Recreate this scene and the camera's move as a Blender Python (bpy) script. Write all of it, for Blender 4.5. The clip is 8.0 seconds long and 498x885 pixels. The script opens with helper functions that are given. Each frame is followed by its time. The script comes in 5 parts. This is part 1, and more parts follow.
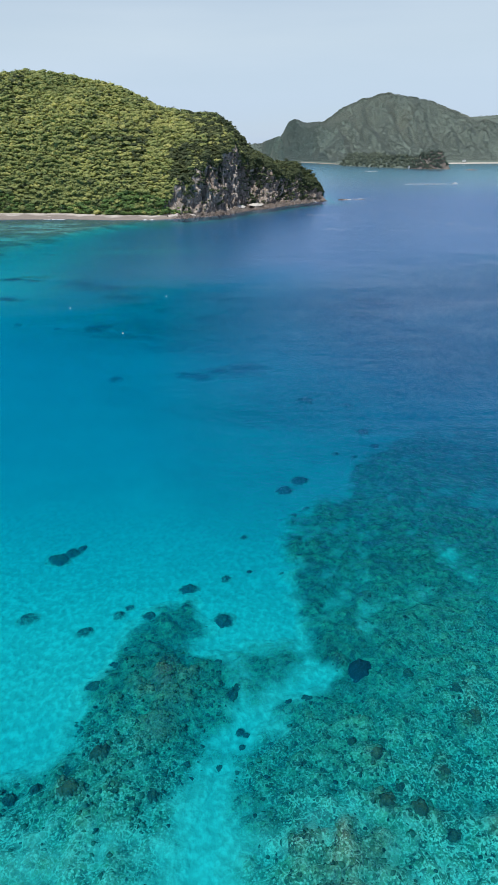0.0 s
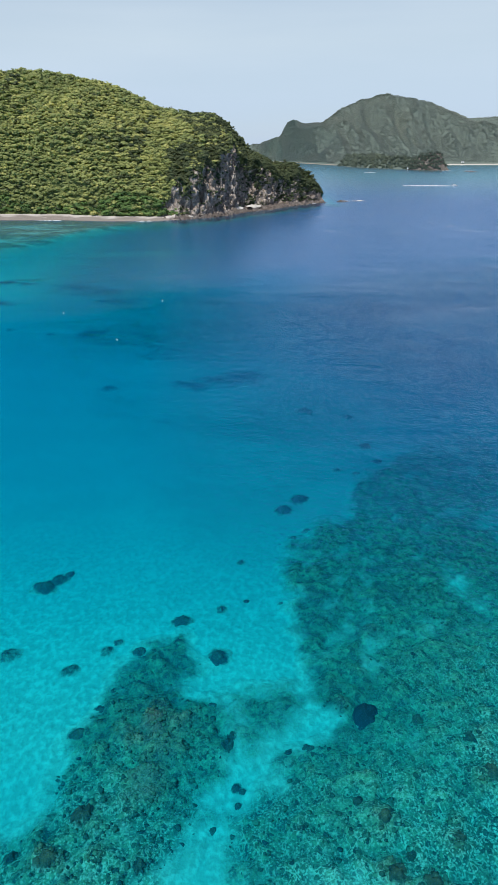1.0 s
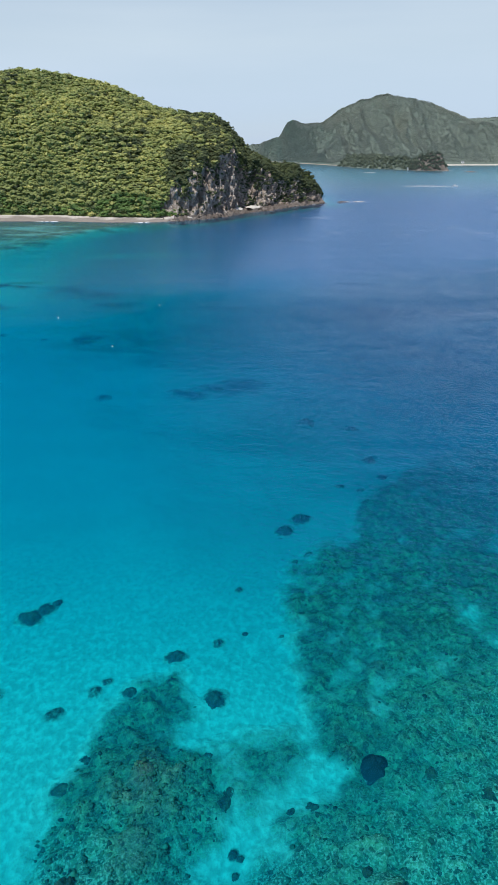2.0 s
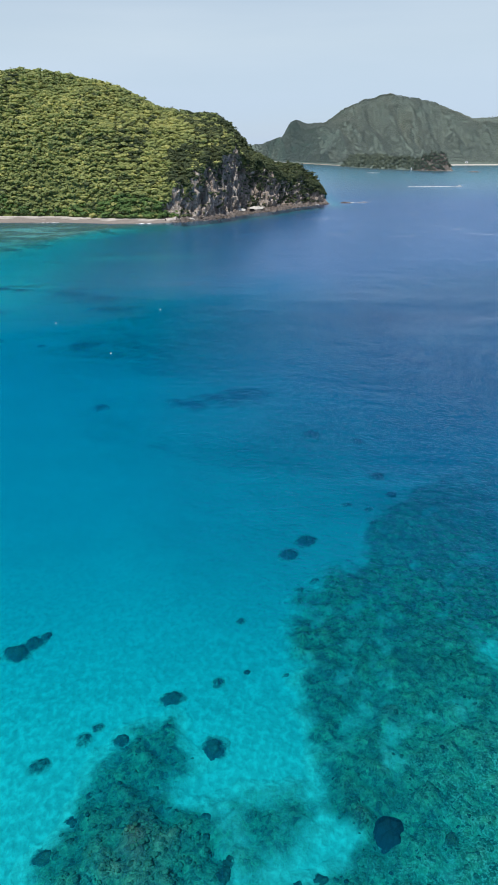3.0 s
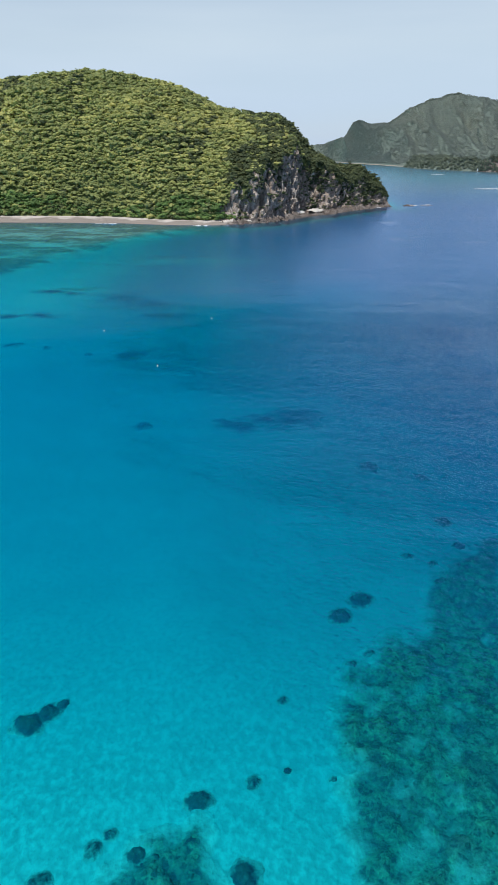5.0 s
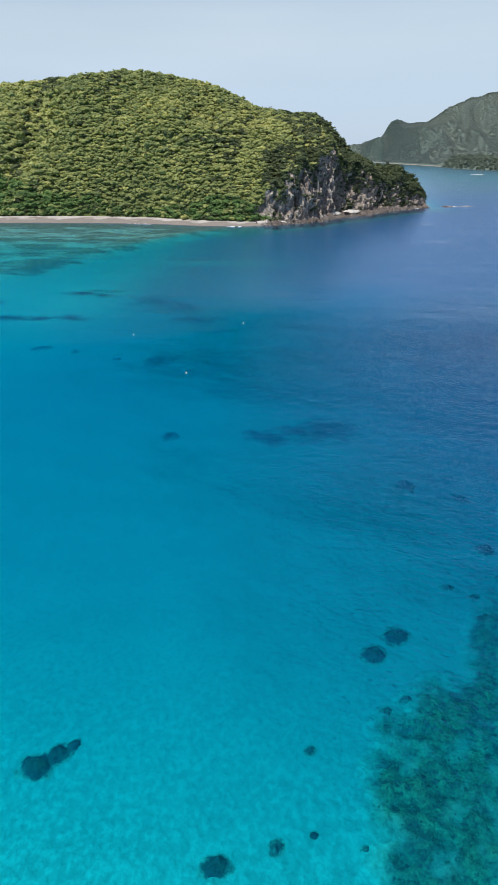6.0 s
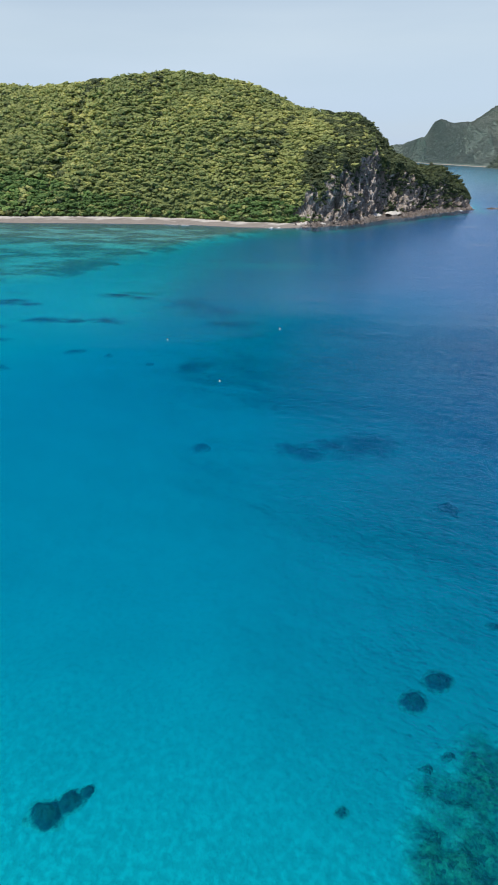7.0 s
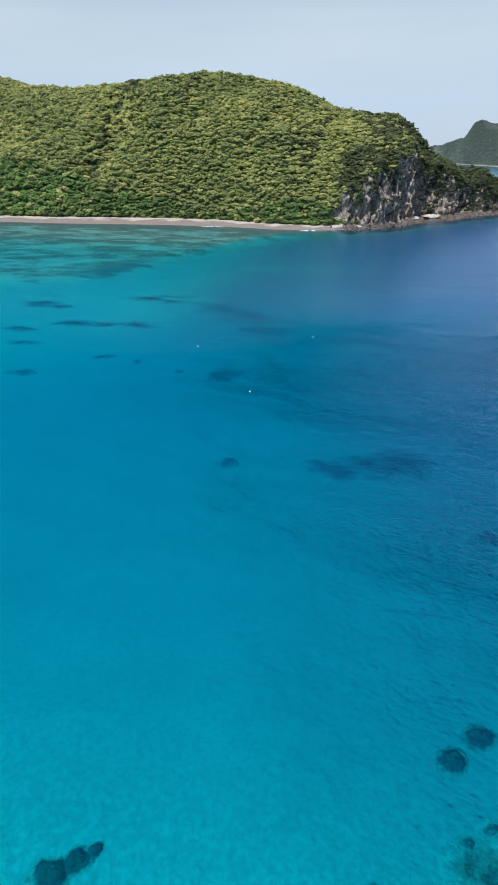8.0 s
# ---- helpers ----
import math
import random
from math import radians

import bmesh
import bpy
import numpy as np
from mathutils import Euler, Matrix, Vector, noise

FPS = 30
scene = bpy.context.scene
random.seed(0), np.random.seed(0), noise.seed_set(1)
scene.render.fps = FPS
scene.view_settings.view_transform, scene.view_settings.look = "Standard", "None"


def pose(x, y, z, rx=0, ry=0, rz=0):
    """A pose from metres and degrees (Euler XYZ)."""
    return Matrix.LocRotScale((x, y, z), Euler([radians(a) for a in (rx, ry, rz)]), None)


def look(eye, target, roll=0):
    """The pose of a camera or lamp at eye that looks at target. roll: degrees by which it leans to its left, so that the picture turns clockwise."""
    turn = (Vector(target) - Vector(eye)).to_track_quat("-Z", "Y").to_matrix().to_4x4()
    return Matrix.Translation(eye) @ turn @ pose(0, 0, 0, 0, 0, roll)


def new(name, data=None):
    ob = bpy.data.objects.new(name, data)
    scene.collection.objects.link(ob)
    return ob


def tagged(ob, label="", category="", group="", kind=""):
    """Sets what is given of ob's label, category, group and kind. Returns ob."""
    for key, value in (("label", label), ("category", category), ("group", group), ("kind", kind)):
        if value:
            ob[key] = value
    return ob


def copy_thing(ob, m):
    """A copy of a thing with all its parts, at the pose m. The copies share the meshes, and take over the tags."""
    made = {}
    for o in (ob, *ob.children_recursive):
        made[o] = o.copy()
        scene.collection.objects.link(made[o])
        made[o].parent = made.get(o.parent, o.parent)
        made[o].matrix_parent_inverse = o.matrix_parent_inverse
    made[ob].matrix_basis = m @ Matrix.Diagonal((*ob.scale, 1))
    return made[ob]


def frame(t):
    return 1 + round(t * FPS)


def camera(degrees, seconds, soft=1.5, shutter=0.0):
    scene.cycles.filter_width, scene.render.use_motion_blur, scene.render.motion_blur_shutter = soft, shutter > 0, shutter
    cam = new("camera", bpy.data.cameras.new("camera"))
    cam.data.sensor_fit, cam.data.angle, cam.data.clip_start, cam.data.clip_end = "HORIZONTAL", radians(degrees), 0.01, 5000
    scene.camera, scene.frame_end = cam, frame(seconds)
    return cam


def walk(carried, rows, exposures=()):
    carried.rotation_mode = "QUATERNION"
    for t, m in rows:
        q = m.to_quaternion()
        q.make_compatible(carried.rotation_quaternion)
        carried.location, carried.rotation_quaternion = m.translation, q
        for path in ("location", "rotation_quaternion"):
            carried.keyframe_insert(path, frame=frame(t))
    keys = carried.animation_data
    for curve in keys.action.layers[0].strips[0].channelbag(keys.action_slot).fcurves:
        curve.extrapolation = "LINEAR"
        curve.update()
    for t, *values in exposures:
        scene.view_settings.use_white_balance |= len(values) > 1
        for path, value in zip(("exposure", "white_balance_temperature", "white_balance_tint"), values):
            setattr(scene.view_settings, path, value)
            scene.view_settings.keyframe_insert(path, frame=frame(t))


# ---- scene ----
# seconds, eye x y z, yaw, pitch, roll
cam = camera(43.42, 8.0, soft=0.9)
ROWS = [
    (0.0, 0.00, 0.00, 48.94, 0.00, -25.16, 0.25),
    (0.5, 0.02, 2.82, 49.11, -0.06, -25.17, 0.17),
    (1.0, 0.06, 5.71, 49.29, -0.13, -25.13, 0.06),
    (1.5, 0.10, 8.58, 49.39, -0.17, -25.12, 0.02),
    (3.0, 0.19, 17.49, 49.64, 0.08, -25.11, 0.08),
    (3.5, 0.17, 20.35, 49.78, 0.95, -25.14, 0.04),
    (4.0, 0.10, 23.30, 50.03, 2.41, -25.10, -0.04),
    (4.5, -0.06, 26.22, 50.20, 3.71, -25.11, -0.10),
    (6.0, -0.87, 35.13, 50.42, 8.10, -25.11, 0.03),
    (6.5, -1.27, 37.98, 50.48, 9.55, -25.12, 0.01),
    (7.0, -1.79, 40.85, 50.66, 11.47, -25.08, 0.08),
    (7.5, -2.41, 43.61, 50.87, 13.10, -25.10, 0.03),
    (8.0, -3.10, 46.47, 51.16, 14.47, -25.04, -0.02),
]
walk(cam, [(t, pose(x, y, z, 90 + pitch, roll, yaw)) for t, x, y, z, yaw, pitch, roll in ROWS])

# ---- daylight ----
SUN_AZ, SUN_EL = 212.0, 62.0          # compass bearing of the sun (0 is +y, 90 is +x), height
world = bpy.data.worlds.new("sky")
scene.world = world
world.use_nodes = True
wn, wl = world.node_tree.nodes, world.node_tree.links
wn.clear()
sky = wn.new("ShaderNodeTexSky")
sky.sky_type, sky.sun_disc = "NISHITA", False
sky.sun_elevation, sky.sun_rotation = radians(SUN_EL), radians(SUN_AZ)
sky.air_density, sky.dust_density, sky.ozone_density, sky.altitude = 1.0, 0.3, 4.0, 0
veil = wn.new("ShaderNodeMix")                 # thin high cloud over the blue
veil.data_type = "RGBA"
coords, spread, cirrus, cover = wn.new("ShaderNodeTexCoord"), wn.new("ShaderNodeMapping"), wn.new("ShaderNodeTexNoise"), wn.new("ShaderNodeMapRange")
spread.inputs["Scale"].default_value = (1.2, 1.2, 7.0)
cirrus.inputs["Scale"].default_value, cirrus.inputs["Detail"].default_value = 1.6, 5
cover.inputs["From Min"].default_value, cover.inputs["From Max"].default_value = 0.3, 0.75
cover.inputs["To Min"].default_value, cover.inputs["To Max"].default_value = 0.7, 0.95
height, low_air, thin = wn.new("ShaderNodeSeparateXYZ"), wn.new("ShaderNodeMapRange"), wn.new("ShaderNodeMath")
low_air.inputs["From Min"].default_value, low_air.inputs["From Max"].default_value = 0.16, 0.31   # the haze thins towards the zenith
low_air.inputs["To Min"].default_value, low_air.inputs["To Max"].default_value = 1.0, 0.03
thin.operation = "MULTIPLY"
wl.new(coords.outputs["Generated"], height.inputs[0])
wl.new(height.outputs["Z"], low_air.inputs["Value"])
wl.new(coords.outputs["Generated"], spread.inputs["Vector"])
wl.new(spread.outputs["Vector"], cirrus.inputs["Vector"])
wl.new(cirrus.outputs["Fac"], cover.inputs["Value"])
wl.new(cover.outputs["Result"], thin.inputs[0])
wl.new(low_air.outputs["Result"], thin.inputs[1])
wl.new(thin.outputs[0], veil.inputs["Factor"])
wl.new(sky.outputs["Color"], veil.inputs[6])
tint, rise = wn.new("ShaderNodeMix"), wn.new("ShaderNodeMapRange")      # bluer haze low down, paler cloud above
tint.data_type = "RGBA"
rise.inputs["From Min"].default_value, rise.inputs["From Max"].default_value = 0.0, 0.13
tint.inputs[6].default_value, tint.inputs[7].default_value = (5.1, 6.5, 8.7, 1), (6.2, 7.4, 8.5, 1)
wl.new(height.outputs["Z"], rise.inputs["Value"])
wl.new(rise.outputs["Result"], tint.inputs["Factor"])
wl.new(tint.outputs[2], veil.inputs[7])
back, wout = wn.new("ShaderNodeBackground"), wn.new("ShaderNodeOutputWorld")
back.inputs["Strength"].default_value = 0.1
wl.new(veil.outputs[2], back.inputs["Color"])
wl.new(back.outputs["Background"], wout.inputs["Surface"])

sun = new("sun", bpy.data.lights.new("sun", "SUN"))
sun.data.energy, sun.data.angle, sun.data.color = 4.2, radians(0.53), (1.0, 0.95, 0.87)
_az, _el = radians(SUN_AZ), radians(SUN_EL)
sun.matrix_world = look((0, 0, 300), (-math.sin(_az) * math.cos(_el), -math.cos(_az) * math.cos(_el), 300 - math.sin(_el)))


# ---- materials ----
class Shade:
    """A small builder for node materials in world metres."""

    def __init__(self, name):
        self.mat = bpy.data.materials.new(name)
        self.mat.use_nodes = True
        self.n, self.l = self.mat.node_tree.nodes, self.mat.node_tree.links
        self.n.clear()
        self.out = self.n.new("ShaderNodeOutputMaterial")
        self.geo = self.n.new("ShaderNodeNewGeometry")

    def put(self, socket, value):
        if isinstance(value, bpy.types.NodeSocket):
            self.l.new(value, socket)
        else:
            socket.default_value = value

    def at(self, scale=(1, 1, 1), turn=0.0):
        m = self.n.new("ShaderNodeMapping")
        m.inputs["Scale"].default_value = scale
        m.inputs["Rotation"].default_value = (0, 0, radians(turn))
        self.l.new(self.geo.outputs["Position"], m.inputs["Vector"])
        return m.outputs["Vector"]

    def slant(self, scale, turn):
        """Coordinates turned first and then stretched, for streaks that run askew."""
        m = self.n.new("ShaderNodeMapping")
        m.vector_type = "TEXTURE"
        m.inputs["Scale"].default_value = tuple(1 / k for k in scale)
        m.inputs["Rotation"].default_value = (0, 0, radians(turn))
        self.l.new(self.geo.outputs["Position"], m.inputs["Vector"])
        return m.outputs["Vector"]

    def noise(self, scale, detail=4.0, rough=0.55, where=None, distort=0.0):
        t = self.n.new("ShaderNodeTexNoise")
        t.inputs["Scale"].default_value, t.inputs["Detail"].default_value = scale, detail
        t.inputs["Roughness"].default_value, t.inputs["Distortion"].default_value = rough, distort
        self.l.new(where or self.geo.outputs["Position"], t.inputs["Vector"])
        return t.outputs["Fac"]

    def cells(self, scale, feature="F1", where=None, out="Distance"):
        t = self.n.new("ShaderNodeTexVoronoi")
        t.feature = feature
        t.inputs["Scale"].default_value = scale
        self.l.new(where or self.geo.outputs["Position"], t.inputs["Vector"])
        return t.outputs[out]

    def ramp(self, value, lo, hi, to_lo=0.0, to_hi=1.0):
        r = self.n.new("ShaderNodeMapRange")
        for key, x in (("Value", value), ("From Min", lo), ("From Max", hi), ("To Min", to_lo), ("To Max", to_hi)):
            self.put(r.inputs[key], x)
        return r.outputs["Result"]

    def mix(self, fac, a, b, how="MIX"):
        m = self.n.new("ShaderNodeMix")
        m.data_type, m.blend_type = "RGBA", how
        for k, x in ((0, fac), (6, a), (7, b)):
            self.put(m.inputs[k], (*x, 1) if isinstance(x, tuple) and len(x) == 3 else x)
        return m.outputs[2]

    def math(self, how, a, b=0.0):
        m = self.n.new("ShaderNodeMath")
        m.operation = how
        self.put(m.inputs[0], a)
        self.put(m.inputs[1], b)
        return m.outputs[0]

    def attr(self, name):
        a = self.n.new("ShaderNodeAttribute")
        a.attribute_name = name
        return a.outputs["Fac"]

    def bump(self, height, strength, distance, normal=None):
        b = self.n.new("ShaderNodeBump")
        b.inputs["Strength"].default_value, b.inputs["Distance"].default_value = strength, distance
        self.put(b.inputs["Height"], height)
        if normal is not None:
            self.l.new(normal, b.inputs["Normal"])
        return b.outputs["Normal"]

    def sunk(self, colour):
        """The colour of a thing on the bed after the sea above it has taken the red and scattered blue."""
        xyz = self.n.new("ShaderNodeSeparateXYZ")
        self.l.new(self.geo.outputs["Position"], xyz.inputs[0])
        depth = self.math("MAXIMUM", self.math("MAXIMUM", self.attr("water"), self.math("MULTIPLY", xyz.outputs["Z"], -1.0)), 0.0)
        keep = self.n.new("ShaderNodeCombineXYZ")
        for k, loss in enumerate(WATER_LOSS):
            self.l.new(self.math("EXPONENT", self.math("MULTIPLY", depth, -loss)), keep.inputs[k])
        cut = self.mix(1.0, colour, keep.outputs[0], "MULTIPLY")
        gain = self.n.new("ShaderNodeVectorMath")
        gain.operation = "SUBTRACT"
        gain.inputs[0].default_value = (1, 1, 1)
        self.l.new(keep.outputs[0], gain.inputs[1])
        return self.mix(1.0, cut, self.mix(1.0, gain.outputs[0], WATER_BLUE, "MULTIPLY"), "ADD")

    def done(self, colour, rough=0.9, normal=None, spec=0.2, metal=0.0, thin=0.0):
        p = self.n.new("ShaderNodeBsdfPrincipled")
        self.put(p.inputs["Base Color"], (*colour, 1) if isinstance(colour, tuple) and len(colour) == 3 else colour)
        self.put(p.inputs["Roughness"], rough)
        p.inputs["Specular IOR Level"].default_value = spec
        p.inputs["Metallic"].default_value = metal
        if normal is not None:
            self.l.new(normal, p.inputs["Normal"])
        self.l.new(p.outputs[0], self.out.inputs["Surface"])
        return self.mat


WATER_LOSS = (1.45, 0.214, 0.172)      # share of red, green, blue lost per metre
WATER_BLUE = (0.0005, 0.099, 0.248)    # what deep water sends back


def sand_look(s):
    """Colour and relief of the pale, rippled sand, with caustic light painted in as bright blotches."""
    c = s.mix(s.noise(0.06, 3), (0.52, 0.50, 0.39), (0.63, 0.61, 0.48))
    c = s.mix(s.ramp(s.noise(0.30, 3, 0.5), 0.40, 0.66, 0.0, 0.25), c, (0.40, 0.38, 0.29))
    caustic_spots = s.noise(1.45, 3, 0.5, s.at((1, 0.8, 1), 20))
    spot_fade = s.ramp(s.attr("water"), 4.2, 6.6, 1.0, 0.18)          # the painted caustic blotches fade as the water value deepens
    c = s.mix(s.math("MULTIPLY", spot_fade, s.ramp(caustic_spots, 0.42, 0.64, 0.0, 0.72)), c, (0.86, 0.84, 0.70))
    c = s.mix(s.ramp(s.noise(1.9, 4), 0.50, 0.66, 0, 0.4), c, (0.36, 0.345, 0.25))
    ribs = s.cells(1.1, "SMOOTH_F1", s.at((1, 0.9, 1), 25))
    return c, s.math("MULTIPLY", spot_fade, s.math("ADD", s.math("MULTIPLY", ribs, 0.7), caustic_spots))


def mat_sand_bed():
    s = Shade("seabed_sand")
    c, h = sand_look(s)
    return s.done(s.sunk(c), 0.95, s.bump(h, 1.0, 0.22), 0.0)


def coral_look(s):
    """Knobs of differing colour packed together; pale sandy joints and specks paint in caustic light. Colour and
    height.
    """
    where = s.n.new("ShaderNodeVectorMath")
    where.operation = "ADD"
    warp = s.n.new("ShaderNodeTexNoise")
    warp.inputs["Scale"].default_value, warp.inputs["Detail"].default_value = 1.6, 5
    s.l.new(s.geo.outputs["Position"], warp.inputs["Vector"])
    s.l.new(s.geo.outputs["Position"], where.inputs[0])
    s.l.new(s.mix(1.0, warp.outputs["Color"], (0.5, 0.5, 0.0), "MULTIPLY"), where.inputs[1])
    knob, edge = s.cells(1.55, "F1", where.outputs[0], "Color"), s.cells(1.55, "DISTANCE_TO_EDGE", where.outputs[0])
    nub = s.cells(4.6, "F1", where.outputs[0], "Color")
    pick, pick2 = s.n.new("ShaderNodeSeparateColor"), s.n.new("ShaderNodeSeparateColor")
    s.l.new(knob, pick.inputs[0])
    s.l.new(nub, pick2.inputs[0])
    blotch = s.math("ADD", s.math("ADD", s.math("MULTIPLY", pick.outputs[0], 0.40), s.math("MULTIPLY", pick2.outputs[0], 0.36)), s.ramp(s.noise(1.3, 5, 0.7), 0.3, 0.7, 0.0, 0.5))
    c = s.mix(s.ramp(blotch, 0.34, 1.1), (0.036, 0.080, 0.036), (0.29, 0.46, 0.25))
    c = s.mix(s.ramp(s.noise(0.16, 4), 0.54, 0.68, 0, 0.7), c, s.mix(blotch, (0.055, 0.036, 0.024), (0.26, 0.19, 0.13)))
    c = s.mix(s.ramp(s.attr("crown"), 0.2, 0.9, 0, 0.7), c, s.mix(s.ramp(blotch, 0.3, 1.0), (0.07, 0.045, 0.030), (0.36, 0.26, 0.18)))          # dead rubble and brown coral on the highest crowns
    c = s.mix(s.ramp(s.noise(0.21, 6, 0.66), 0.50, 0.62, 0, 0.4), c, (0.024, 0.056, 0.030))
    xyz = s.n.new("ShaderNodeSeparateXYZ")
    s.l.new(s.geo.outputs["Position"], xyz.inputs[0])
    inner = s.math("ADD", s.ramp(xyz.outputs["Y"], 52, 32, 0.0, 1.0), s.math("MULTIPLY", s.ramp(xyz.outputs["X"], 9, 26), s.ramp(xyz.outputs["Y"], 74, 56, 0.0, 0.55)))
    rubble_caustics = s.math("MULTIPLY", inner, s.ramp(s.noise(0.16, 5, 0.6), 0.36, 0.56, 0.35, 1.0))          # painted caustic light over broken coral, stronger on the near reef
    dapples, dapple_tints = s.cells(3.9, "F1", where.outputs[0]), s.cells(3.9, "F1", where.outputs[0], "Color")
    dapple_pick = s.n.new("ShaderNodeSeparateColor")
    s.l.new(dapple_tints, dapple_pick.inputs[0])
    pale = s.math("MULTIPLY", s.ramp(dapples, 0.52, 0.30), s.ramp(s.math("ADD", dapple_pick.outputs[1], s.math("MULTIPLY", s.noise(0.5, 4), 1.2)), 0.86, 1.12, 0.0, 1.0))
    rubble_caustics = s.math("MULTIPLY", rubble_caustics, s.ramp(s.attr("crown"), 0.05, 0.5, 1.0, 0.6))
    # Pale dapples, seams and specks stand in for the bright caustic web.
    c = s.mix(s.math("MULTIPLY", rubble_caustics, pale), c, (0.80, 0.79, 0.62))
    caustic_joint = s.math("MULTIPLY", s.ramp(edge, 0.10, 0.02), s.math("MULTIPLY", rubble_caustics, s.ramp(s.noise(1.1, 4), 0.42, 0.58, 0, 0.95)))
    c = s.mix(caustic_joint, c, (0.84, 0.82, 0.64))
    c = s.mix(s.math("MULTIPLY", rubble_caustics, s.ramp(s.noise(5.0, 3, 0.6), 0.57, 0.66, 0, 0.95)), c, (0.90, 0.88, 0.72))
    return c, s.math("ADD", s.math("MULTIPLY", s.ramp(edge, 0.0, 0.25), 0.12), s.math("MULTIPLY", s.noise(2.6, 6, 0.72), 1.0))


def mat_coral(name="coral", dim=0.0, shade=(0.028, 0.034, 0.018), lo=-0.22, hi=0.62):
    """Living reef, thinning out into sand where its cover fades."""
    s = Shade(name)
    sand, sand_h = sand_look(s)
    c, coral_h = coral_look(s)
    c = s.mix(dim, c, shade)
    grow = s.math("SUBTRACT", s.math("MULTIPLY", s.attr("cover"), 1.38), s.ramp(s.noise(0.42, 7, 0.66), 0.28, 0.72))
    fac = s.ramp(grow, lo, hi)
    h = s.mix(fac, sand_h, coral_h)
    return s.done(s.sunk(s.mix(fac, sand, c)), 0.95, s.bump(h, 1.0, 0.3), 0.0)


def mat_colony():
    s = Shade("coral_colony")
    c = s.mix(s.ramp(s.attr("tone"), 0.1, 1.0), (0.022, 0.050, 0.022), (0.21, 0.32, 0.18))
    c = s.mix(s.ramp(s.noise(2.2, 5, 0.66), 0.54, 0.66, 0, 0.5), c, (0.36, 0.38, 0.28))
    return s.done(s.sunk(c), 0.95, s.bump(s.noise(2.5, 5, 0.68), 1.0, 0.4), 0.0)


def mat_dark_coral(name="dark_coral", deep=0.0):
    s = Shade(name)
    sand, sand_h = sand_look(s)
    c = s.mix(s.ramp(s.noise(1.1, 6, 0.7), 0.38, 0.68), (0.024, 0.036, 0.014), (0.15, 0.145, 0.07))
    c = s.mix(s.ramp(s.noise(2.6, 5, 0.7), 0.56, 0.68, 0, 0.5), c, (0.32, 0.30, 0.20))
    grow = s.math("SUBTRACT", s.math("MULTIPLY", s.attr("cover"), 1.35), s.ramp(s.noise(1.5, 6, 0.68), 0.28, 0.72))
    c = s.mix(deep, c, (0.010, 0.012, 0.010))
    c = s.mix(s.ramp(grow, -0.16, 0.50), sand, c)
    return s.done(s.sunk(c), 0.95, s.bump(s.noise(2.5, 6, 0.7), 1.0, 0.35), 0.0)


